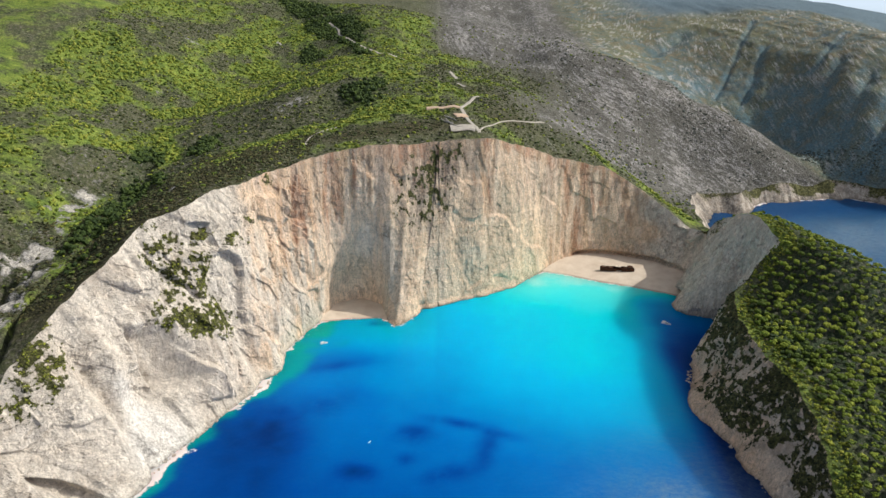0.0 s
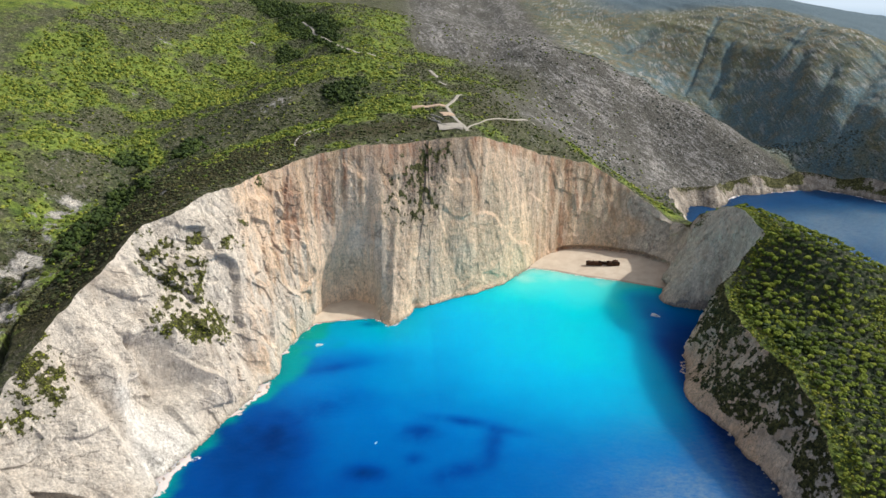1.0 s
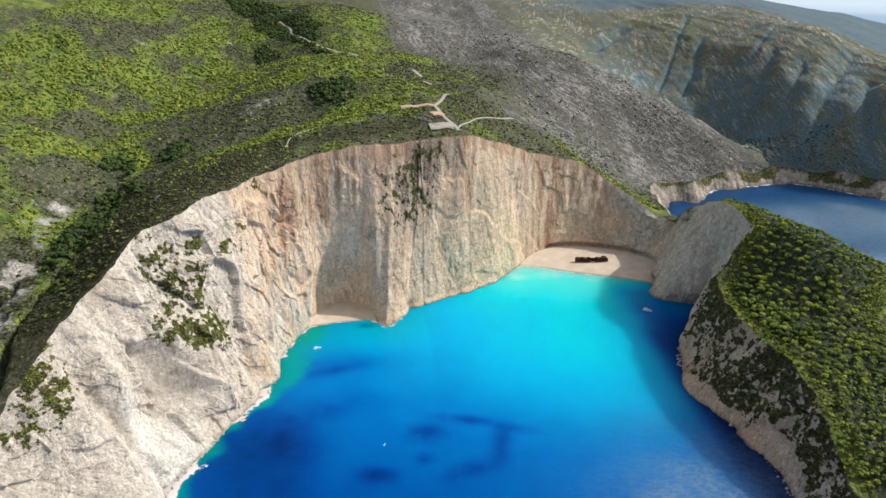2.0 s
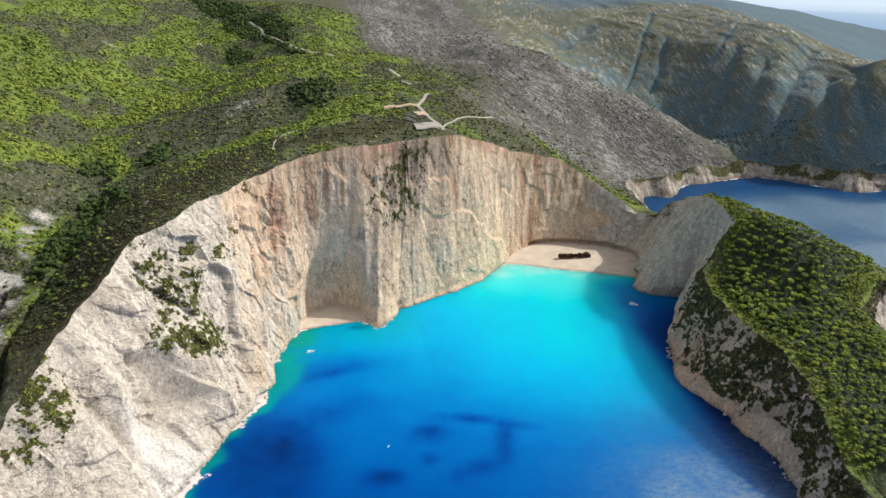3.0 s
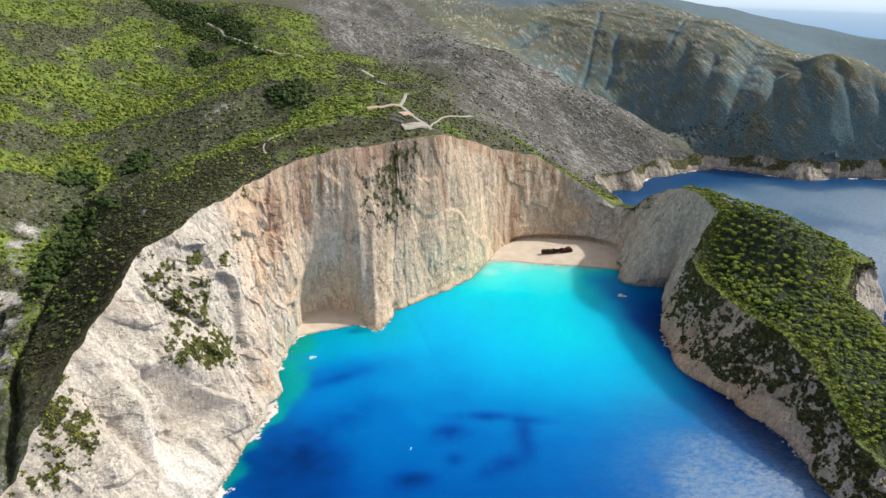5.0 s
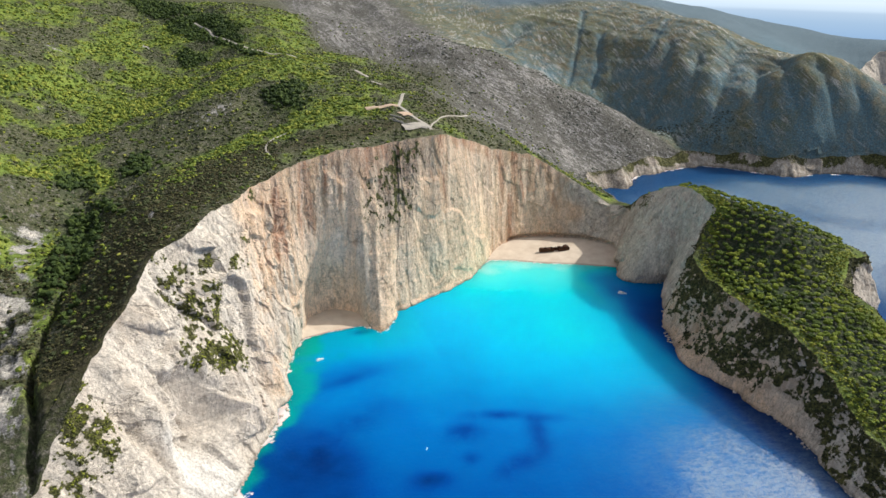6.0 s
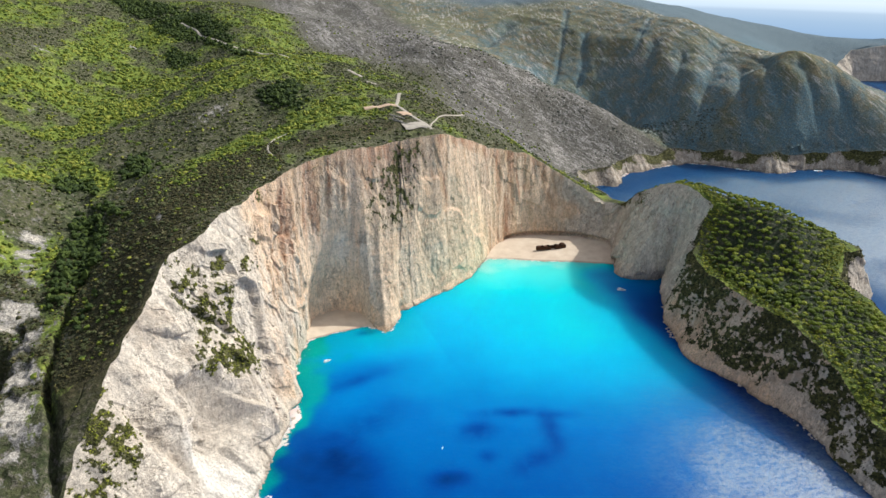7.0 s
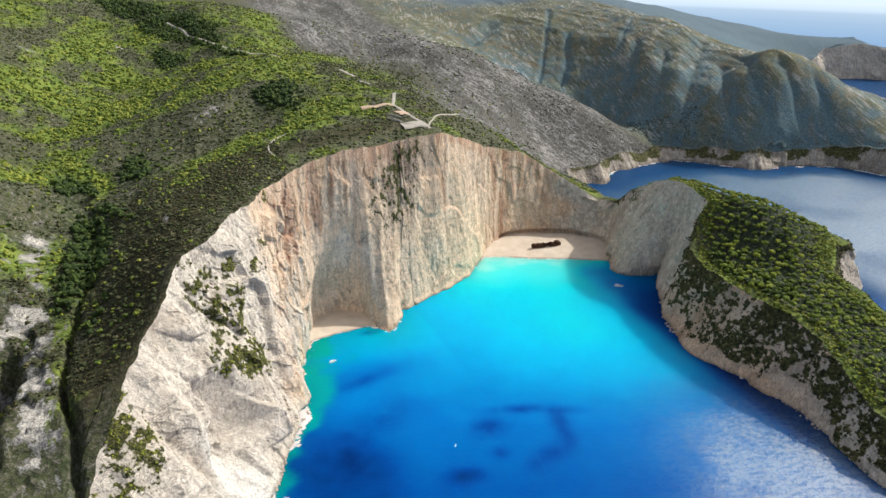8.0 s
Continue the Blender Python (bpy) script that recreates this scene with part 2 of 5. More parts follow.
def folds(x, y, inland):
    """Ridges, gullies and small unevenness that grow away from the rim."""
    far = step(1100, 1500, y) * step(300, 700, x)
    slope = step(20, 160, inland) * step(560, 760, x) * step(1150, 1230, y) * step(2600, 2000, y)
    z = 7 * (fbm(x + 0.33 * y, y * 0.12, 2.0, 105, 3, 0.42, True) - 0.3) * slope
    z = z + step(10, 150, inland) * (4.5 * fbm(x, y, 0.0, 130, 3) + (12 - 5 * far) * (fbm(x * 1.0, y * 0.7, 3.0, 190, 4, 0.55, True) - 0.25))
    z = z + (5.0 * (fbm(x + 0.33 * y, y * 0.3, 5.0, 42, 4, 0.6, True) - 0.3) + 1.6 * fbm(x, y, 6.0, 15, 2, 0.5, True)) * slope
    for line, wide, deep in FAR_GULLIES:
        wander = line_distance(x + 16 * fbm(x, y, 30.0, 60, 3), y + 16 * fbm(x, y, 40.0, 60, 3), np.array(line, float))
        z = z + deep * (0.12 * np.exp(-((wander - 1.9 * wide) / wide) ** 2) - np.exp(-(wander / (0.8 * wide)) ** 1.1)) * step(5, 60, inland)
    for line, wide, deep in GULLIES:
        z = z - deep * (1 + 0.35 * fbm(x, y, 1.0, 14, 3)) * np.exp(-(line_distance(x + 7 * fbm(x, y, 50.0, 22, 3), y + 7 * fbm(x, y, 60.0, 22, 3), np.array(line, float)) / wide) ** 2)
    rugged = step(-370, -385, x + 4 * fbm(x, y, 2.0, 30, 2)) * step(680, 640, y)
    z = z + rugged * 5 * blocks(x, y + 0.3 * x, 0 * x, 17, 3) * step(2, 12, inland)
    return z + step(2, 30, inland) * 1.6 * fbm(x, y, 9.0, 26, 3)


SPOTS[:, 2] -= np.clip(folds(SPOTS[:, 0], SPOTS[:, 1], np.maximum(rim_distance(SPOTS[:, 0], SPOTS[:, 1]), 0)), -16, 16)
WEIGHTS = spline_weights(SPOTS)


def height(x, y, inland):
    return smooth_height(x, y) + folds(x, y, inland)


def mesh_from(name, verts, faces, attributes=None, smooth=True):
    me = bpy.data.meshes.new(name)
    verts, faces = np.asarray(verts, np.float32), np.asarray(faces, np.int32)
    n, k = faces.shape
    me.vertices.add(len(verts))
    me.vertices.foreach_set("co", verts.ravel())
    me.loops.add(n * k)
    me.loops.foreach_set("vertex_index", faces.ravel())
    me.polygons.add(n)
    me.polygons.foreach_set("loop_start", np.arange(0, n * k, k, dtype=np.int32))
    me.polygons.foreach_set("use_smooth", np.full(n, smooth, bool))
    for key, values in (attributes or {}).items():
        me.attributes.new(key, "FLOAT", "POINT").data.foreach_set("value", np.asarray(values, np.float32).ravel())
    me.update(calc_edges=True)
    return me


def grid_faces(rows, cols):
    i = np.arange(rows * cols).reshape(rows, cols)
    return np.stack([i[:-1, :-1], i[:-1, 1:], i[1:, 1:], i[1:, :-1]], -1).reshape(-1, 4)


def spaced(low, fine_low, fine_high, high, fine, grow=1.12):
    """Coordinates: even in the middle, growing outwards."""
    mid = list(np.arange(fine_low, fine_high, fine))
    up, d = [mid[-1] + fine], fine
    while up[-1] < high:
        d *= grow
        up.append(up[-1] + d)
    down, d = [mid[0] - fine], fine
    while down[-1] > low:
        d *= grow
        down.append(down[-1] - d)
    return np.array(down[::-1] + mid + up)


# ---------------------------------------------------------------- materials


class Nodes:
    """A short way to write a node material."""

    def __init__(self, name):
        self.mat = bpy.data.materials.new(name)
        self.mat.use_nodes = True
        self.tree = self.mat.node_tree
        self.n = self.tree.nodes
        self.bsdf = self.n["Principled BSDF"]

    def put(self, socket, value):
        if isinstance(value, bpy.types.NodeSocket):
            self.tree.links.new(value, socket)
        elif value is not None:
            socket.default_value = value

    def attr(self, name):
        node = self.n.new("ShaderNodeAttribute")
        node.attribute_name = name
        return node.outputs["Fac"]

    def place(self, scale=(1, 1, 1)):
        node = self.n.new("ShaderNodeMapping")
        node.inputs["Scale"].default_value = scale
        self.put(node.inputs["Vector"], self.n.new("ShaderNodeTexCoord").outputs["Object"])
        return node.outputs[0]

    def tilted(self, normal_x, normal_y, across, along):
        """Coordinates in tilted beds: thin across them, long along them."""
        node = self.n.new("ShaderNodeMapping")
        node.vector_type = "TEXTURE"
        node.inputs["Rotation"].default_value = (radians(normal_x), radians(normal_y), 0)
        node.inputs["Scale"].default_value = (along, along, across)
        self.put(node.inputs["Vector"], self.n.new("ShaderNodeTexCoord").outputs["Object"])
        return node.outputs[0]

    def noise(self, vector, scale, detail=4, rough=0.55, distortion=0.0):
        node = self.n.new("ShaderNodeTexNoise")
        self.put(node.inputs["Vector"], vector)
        for key, value in (("Scale", scale), ("Detail", detail), ("Roughness", rough), ("Distortion", distortion)):
            node.inputs[key].default_value = value
        return node.outputs["Fac"]

    def voronoi(self, vector, scale, feature="F1"):
        node = self.n.new("ShaderNodeTexVoronoi")
        node.feature = feature
        self.put(node.inputs["Vector"], vector)
        node.inputs["Scale"].default_value = scale
        return node.outputs["Distance"]

    def math(self, kind, a, b=None, c=None):
        node = self.n.new("ShaderNodeMath")
        node.operation = kind
        for socket, value in zip(node.inputs, (a, b, c)):
            self.put(socket, value)
        return node.outputs[0]

    def range(self, value, low, high, to_low=0.0, to_high=1.0):
        node = self.n.new("ShaderNodeMapRange")
        for socket, v in zip(node.inputs, (value, low, high, to_low, to_high)):
            self.put(socket, v)
        return node.outputs[0]

    def mix(self, fac, a, b, kind="MIX"):
        node = self.n.new("ShaderNodeMix")
        node.data_type, node.blend_type = "RGBA", kind
        for socket, value in ((node.inputs[0], fac), (node.inputs[6], a), (node.inputs[7], b)):
            self.put(socket, (*value, 1) if isinstance(value, tuple) and len(value) == 3 else value)
        return node.outputs[2]

    def ramp(self, fac, stops):
        node = self.n.new("ShaderNodeValToRGB")
        self.put(node.inputs[0], fac)
        while len(node.color_ramp.elements) < len(stops):
            node.color_ramp.elements.new(0.5)
        for e, (at, colour) in zip(node.color_ramp.elements, stops):
            e.position, e.color = at, (*colour, 1)
        return node.outputs[0]

    def bump(self, height, strength, distance, normal=None):
        node = self.n.new("ShaderNodeBump")
        node.inputs["Strength"].default_value, node.inputs["Distance"].default_value = strength, distance
        self.put(node.inputs["Height"], height)
        self.put(node.inputs["Normal"], normal)
        return node.outputs[0]

    def random(self, island=False):
        if island:
            return self.n.new("ShaderNodeNewGeometry").outputs["Random Per Island"]
        return self.n.new("ShaderNodeObjectInfo").outputs["Random"]

    def done(self, colour=None, rough=0.8, normal=None, metal=None, specular=0.3):
        for key, value in (("Base Color", colour), ("Roughness", rough), ("Normal", normal), ("Metallic", metal), ("Specular IOR Level", specular)):
            self.put(self.bsdf.inputs[key], (*value, 1) if isinstance(value, tuple) and len(value) == 3 else value)
        return self.mat


def rock_material():
    m = Nodes("limestone")
    p, tall = m.place(), m.place((1, 1, 0.13))
    streak = m.noise(tall, 0.13, 7, 0.62, 0.8)
    hair = m.noise(m.place((1, 1, 0.1)), 0.5, 4, 0.6, 0.3)
    grain = m.noise(p, 0.35, 6, 0.68)
    broad = m.noise(m.place((1, 1, 0.45)), 0.022, 5, 0.6, 1.0)
    fine = m.noise(m.place((1, 1, 0.4)), 0.85, 5, 0.72)
    # chipped faces and thin cracks
    twist = m.n.new("ShaderNodeVectorMath")
    twist.operation = "MULTIPLY_ADD"
    warp = m.n.new("ShaderNodeTexNoise")
    warp.inputs["Scale"].default_value, warp.inputs["Detail"].default_value = 0.07, 4
    m.put(warp.inputs["Vector"], p)
    m.put(twist.inputs[0], warp.outputs["Color"])
    twist.inputs[1].default_value = (14, 14, 20)
    m.put(twist.inputs[2], m.place((1, 1, 0.6)))
    chips = m.math("ADD", m.voronoi(twist.outputs[0], 0.13), m.math("MULTIPLY", m.voronoi(twist.outputs[0], 0.36), 0.5))
    line = m.math("ABSOLUTE", m.math("SUBTRACT", m.noise(twist.outputs[0], 0.055, 6, 0.62), 0.5))
    cracks = m.math("MULTIPLY", m.range(line, 0.0, 0.016, 1.0, 0.0), m.range(m.noise(p, 0.022, 4), 0.47, 0.6))
    base = m.ramp(broad, [(0.28, (0.54, 0.45, 0.36)), (0.42, (0.69, 0.60, 0.495)), (0.56, (0.80, 0.72, 0.615)), (0.72, (0.63, 0.55, 0.455))])
    base = m.mix(m.range(streak, 0.44, 0.62, 0.0, 0.65), base, (0.83, 0.755, 0.65))
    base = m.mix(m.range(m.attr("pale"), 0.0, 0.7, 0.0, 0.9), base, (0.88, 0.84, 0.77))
    base = m.mix(m.math("MULTIPLY", m.range(hair, 0.5, 0.62), 0.32), base, (0.31, 0.265, 0.22))
    beds = m.noise(m.tilted(24, 12, 2.2, 15), 1.0, 5, 0.7, 0.5)
    base = m.mix(m.math("MULTIPLY", m.range(beds, 0.54, 0.63), 0.36), base, (0.31, 0.265, 0.22))
    base = m.mix(m.math("MULTIPLY", m.attr("grey"), m.range(streak, 0.4, 0.58, 1.0, 0.25)), base, (0.39, 0.32, 0.255))
    base = m.mix(m.range(m.attr("red"), 0.0, 0.2), base, (1.14, 0.93, 0.75), "MULTIPLY")
    washed = m.noise(m.place((1, 1, 0.045)), 0.085, 6, 0.6, 0.35)
    stain = m.ramp(washed, [(0.36, (0.52, 0.31, 0.19)), (0.46, (0.72, 0.575, 0.46)), (0.56, (0.80, 0.70, 0.60)), (0.66, (0.40, 0.365, 0.33))])
    base = m.mix(m.range(m.attr("red"), 0.15, 0.6, 0.0, 0.5), base, stain)
    warm = m.mix(m.range(m.noise(tall, 0.06, 5), 0.42, 0.58), (0.42, 0.20, 0.11), (0.60, 0.40, 0.25))
    base = m.mix(m.math("MULTIPLY", m.range(m.attr("red"), 0.35, 1.0), m.range(streak, 0.36, 0.64, 1.0, 0.3)), base, warm)
    base = m.mix(m.math("MULTIPLY", m.range(fine, 0.545, 0.62), m.range(m.noise(p, 0.025, 4, 0.6, 0.8), 0.42, 0.58, 0.2, 0.9)), base, (0.30, 0.26, 0.215))
    base = m.mix(m.math("MULTIPLY", cracks, 0.45), base, (0.17, 0.15, 0.13))
    worn = m.range(m.attr("red"), 0.08, 0.35, 1.0, 0.3)
    base = m.mix(m.math("MULTIPLY", m.range(chips, 0.55, 1.0, 0.0, 0.3), worn), base, (0.30, 0.27, 0.235))
    base = m.mix(m.math("MULTIPLY", m.attr("dark"), m.range(grain, 0.38, 0.58, 1.0, 0.35)), base, (0.11, 0.10, 0.088))
    scrub = m.ramp(m.noise(p, 0.25, 5, 0.7), [(0.32, (0.028, 0.028, 0.016)), (0.46, (0.06, 0.06, 0.026)), (0.58, (0.125, 0.125, 0.04)), (0.7, (0.26, 0.235, 0.18))])
    flecks = m.ramp(m.noise(m.place((1, 1, 0.5)), 0.42, 5, 0.75), [(0.34, (0.58, 0.56, 0.54)), (0.48, (1.0, 1.0, 1.0)), (0.66, (1.22, 1.22, 1.22))])
    base = m.mix(0.65, base, flecks, "MULTIPLY")
    veg = m.range(m.math("ADD", m.attr("veg"), m.math("MULTIPLY", m.math("SUBTRACT", grain, 0.5), 1.9)), 0.45, 0.58)
    rugged = m.math("SUBTRACT", 1.0, m.range(m.attr("pale"), 0.15, 0.7, 0.0, 0.9))
    hatch = m.noise(m.tilted(-52, -34, 2.0, 9.0), 1.0, 6, 0.72, 0.5)
    base = m.mix(m.math("MULTIPLY", m.range(hatch, 0.54, 0.63), m.math("MULTIPLY", rugged, 0.45)), base, (0.34, 0.295, 0.245))
    base = m.mix(veg, base, scrub)
    h = m.math("ADD", m.math("MULTIPLY", streak, 0.6), m.math("MULTIPLY", grain, 0.7))
    patchy = m.range(m.noise(p, 0.03, 3, 0.5, 0.6), 0.42, 0.6, 0.12, 1.0)
    normal = m.bump(m.math("MULTIPLY", chips, m.math("MULTIPLY", patchy, worn)), 0.6, 1.4, m.bump(h, 0.4, 1.6))
    normal = m.bump(hatch, 0.8, 1.5, m.bump(fine, 0.9, 1.2, m.bump(cracks, 0.8, -1.3, normal)))
    return m.done(base, 0.9, normal, specular=0.15)


def ground_material():
    m = Nodes("scrub_ground")
    p = m.place()
    mid, small, grain = m.noise(p, 0.06, 5, 0.65, 0.5), m.noise(p, 0.22, 5, 0.7), m.noise(p, 0.7, 4, 0.7)
    # beds of limestone that crop out along the contours
    beds = m.noise(m.tilted(12, 26, 2.6, 18), 1.0, 6, 0.68, 0.4)
    blocks = m.voronoi(p, 0.32)
    soil = m.ramp(small, [(0.3, (0.09, 0.08, 0.066)), (0.5, (0.155, 0.136, 0.112)), (0.7, (0.27, 0.245, 0.215))])
    low = m.ramp(mid, [(0.3, (0.04, 0.05, 0.026)), (0.5, (0.075, 0.086, 0.042)), (0.7, (0.12, 0.122, 0.064))])
    bright = m.ramp(mid, [(0.3, (0.08, 0.125, 0.034)), (0.5, (0.165, 0.225, 0.045)), (0.72, (0.27, 0.31, 0.07))])
    burnt = m.ramp(small, [(0.3, (0.09, 0.085, 0.086)), (0.5, (0.15, 0.138, 0.13)), (0.7, (0.215, 0.20, 0.185))])
    soil = m.mix(m.attr("burnt"), soil, burnt)
    low = m.mix(m.math("MULTIPLY", m.attr("burnt"), 0.8), low, (0.112, 0.107, 0.10))
    base = m.mix(m.range(small, 0.48, 0.68), low, soil)
    brown = m.ramp(m.noise(p, 0.3, 6, 0.75), [(0.32, (0.026, 0.026, 0.014)), (0.5, (0.058, 0.054, 0.028)), (0.66, (0.12, 0.10, 0.056))])
    base = m.mix(m.range(m.attr("heath"), 0.1, 0.7, 0.0, 0.9), base, brown)
    green = m.range(m.math("ADD", m.attr("green"), m.math("MULTIPLY", m.math("SUBTRACT", small, 0.5), 1.1)), 0.35, 0.6)
    base = m.mix(green, base, bright)
    stone = m.ramp(grain, [(0.32, (0.15, 0.145, 0.148)), (0.5, (0.29, 0.282, 0.28)), (0.7, (0.48, 0.465, 0.45))])
    stone = m.mix(m.range(blocks, 0.35, 0.8, 0.0, 0.7), stone, (0.09, 0.085, 0.07))
    pick = m.math("ADD", m.math("MULTIPLY", m.math("SUBTRACT", m.noise(p, 0.13, 6, 0.78), 0.5), 1.6), m.math("MULTIPLY", m.math("SUBTRACT", beds, 0.5), 2.2))
    stone = m.mix(m.range(m.attr("rock"), 0.5, 0.9, 0.0, 0.85), stone, m.ramp(grain, [(0.35, (0.30, 0.27, 0.23)), (0.55, (0.66, 0.62, 0.55))]))
    bare = m.range(m.math("ADD", m.attr("rock"), pick), 0.45, 0.62)
    base = m.mix(bare, base, stone)
    # far slopes: bluish distance haze is painted into the olive and tan colours
    hazed_sage = m.ramp(m.noise(p, 0.035, 8, 0.72), [(0.34, (0.12, 0.175, 0.21)), (0.48, (0.145, 0.168, 0.14)), (0.62, (0.235, 0.195, 0.125))])
    hazed_sage = m.mix(m.range(m.noise(p, 0.006, 5, 0.6), 0.42, 0.6, 0.0, 0.7), hazed_sage, m.mix(mid, (0.115, 0.175, 0.085), (0.25, 0.185, 0.11)))
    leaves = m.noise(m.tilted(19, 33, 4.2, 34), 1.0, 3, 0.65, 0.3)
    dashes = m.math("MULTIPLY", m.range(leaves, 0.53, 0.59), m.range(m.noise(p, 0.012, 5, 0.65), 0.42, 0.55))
    hazed_sage = m.mix(m.math("MULTIPLY", dashes, 0.7), hazed_sage, (0.50, 0.48, 0.45))
    # the farthest ridge gets a second, bluer coat of painted haze
    hazed_sage = m.mix(m.range(m.attr("hazed_sage"), 1.0, 2.0), hazed_sage, m.mix(mid, (0.10, 0.16, 0.21), (0.15, 0.20, 0.23)))
    base = m.mix(m.math("MULTIPLY", m.range(m.attr("hazed_sage"), 0, 1), 0.9), base, hazed_sage)
    # far forest is lightened and blued as haze; near forest stays dark green
    base = m.mix(m.math("MULTIPLY", m.attr("forest"), m.range(small, 0.38, 0.58, 1.0, 0.5)), base, m.mix(m.range(m.attr("hazed_sage"), 0, 1), (0.035, 0.056, 0.03), (0.115, 0.205, 0.25)))
    flecks = m.ramp(m.noise(p, 0.33, 5, 0.75), [(0.34, (0.5, 0.5, 0.52)), (0.5, (0.95, 0.95, 0.95)), (0.66, (1.5, 1.48, 1.45))])
    base = m.mix(0.95, base, flecks, "MULTIPLY")
    normal = m.bump(small, 0.9, 2.4, m.bump(m.math("ADD", grain, m.math("MULTIPLY", beds, 1.2)), 0.8, 1.0))
    return m.done(base, 0.95, normal, specular=0.1)


def sea_material():
    m = Nodes("sea_water")
    p = m.place()
    depth = m.math("ADD", m.attr("depth"), m.math("MULTIPLY", m.math("SUBTRACT", m.noise(p, 0.02, 4), 0.5), 0.10))
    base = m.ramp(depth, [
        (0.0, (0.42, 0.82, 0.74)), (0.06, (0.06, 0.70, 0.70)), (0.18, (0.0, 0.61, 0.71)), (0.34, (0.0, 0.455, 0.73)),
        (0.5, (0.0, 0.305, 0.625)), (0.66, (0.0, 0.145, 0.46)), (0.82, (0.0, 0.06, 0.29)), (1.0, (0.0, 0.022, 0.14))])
    base = m.mix(m.attr("teal"), base, (0.0, 0.33, 0.30))
    froth = m.range(m.math("ADD", m.attr("foam"), m.math("MULTIPLY", m.math("SUBTRACT", m.noise(p, 0.22, 6, 0.7), 0.5), 1.6)), 0.62, 0.8)
    base = m.mix(m.attr("open"), base, (0.012, 0.062, 0.17))
    ripple = m.math("ADD", m.noise(m.place((1, 0.6, 1)), 0.35, 5, 0.65), m.math("MULTIPLY", m.noise(p, 0.05, 3), 1.0))
    m.bsdf.inputs["Subsurface Weight"].default_value = 1.0
    m.bsdf.subsurface_method = "BURLEY"
    m.bsdf.inputs["Subsurface Radius"].default_value = (0.3, 0.8, 1.0)
    m.bsdf.inputs["Subsurface Scale"].default_value = 75.0
    # sun glint on ruffled water: reflectance, roughness and tint follow a placed patch
    glint_coords = m.n.new("ShaderNodeMapping")
    glint_coords.inputs["Rotation"].default_value, glint_coords.inputs["Scale"].default_value = (0, 0, radians(38)), (0.11, 0.2, 1)
    m.put(glint_coords.inputs["Vector"], m.n.new("ShaderNodeTexCoord").outputs["Object"])
    glint_streaks = m.range(m.math("ADD", m.noise(glint_coords.outputs[0], 1.0, 7, 0.72, 0.4), m.math("MULTIPLY", m.math("SUBTRACT", m.noise(p, 0.45, 4, 0.7), 0.5), 0.5)), 0.34, 0.66, 0.45, 1.2)
    glint = m.math("MULTIPLY", m.attr("ruffled_glint"), glint_streaks)
    base = m.mix(m.range(glint, 0, 1, 0.0, 0.6), base, (0.02, 0.13, 0.21))
    base = m.mix(froth, base, (0.85, 0.88, 0.88))
    m.put(m.bsdf.inputs["IOR"], m.range(glint, 0, 1, 1.09, 1.75))
    chop = m.bump(m.noise(p, 0.9, 4, 0.7), 0.5, 0.35, m.bump(ripple, 0.6, 0.8))
    rough = m.math("ADD", m.range(froth, 0, 1, 0.3, 0.8), m.math("MULTIPLY", glint, 0.25))
    return m.done(base, rough, chop, specular=m.range(glint, 0, 1, 0.5, 1.0))


def sand_material():
    m = Nodes("beach_sand")
    p = m.place()
    base = m.ramp(m.noise(p, 0.06, 5, 0.6), [(0.3, (0.56, 0.46, 0.36)), (0.7, (0.70, 0.61, 0.50))])
    base = m.mix(m.range(m.attr("wet"), 0.3, 0.8), base, (0.40, 0.33, 0.27))
    return m.done(base, 0.9, m.bump(m.noise(p, 0.7, 5), 0.4, 0.4), specular=0.15)


ROCK, GROUND, SEA, SAND = rock_material(), ground_material(), sea_material(), sand_material()

# ---------------------------------------------------------------- the sea: one sheet to the horizon
FEET = RIM[:, :2]


def foot_distance(x, y, first=0, last=None):
    pts = FEET[first:last]
    out = np.empty(len(x))
    a, b = pts[:-1], pts[1:]
    ab = b - a
    ll = (ab * ab).sum(1) + 1e-9
    for i in range(0, len(x), 8000):
        xs, ys = x[i:i + 8000, None], y[i:i + 8000, None]
        t = np.clip(((xs - a[:, 0]) * ab[:, 0] + (ys - a[:, 1]) * ab[:, 1]) / ll, 0, 1)
        out[i:i + 8000] = np.sqrt(((xs - a[:, 0] - t * ab[:, 0]) ** 2 + (ys - a[:, 1] - t * ab[:, 1]) ** 2).min(1))
    return out


BEACH_FRONT = np.array([(136, 930), (153, 938), (187, 926), (216, 909), (263, 890), (313, 866), (326, 858)], float)
COVE_FRONT = np.array([(-150, 774), (-142, 779), (-109, 786), (-72, 790), (-62, 786)], float)


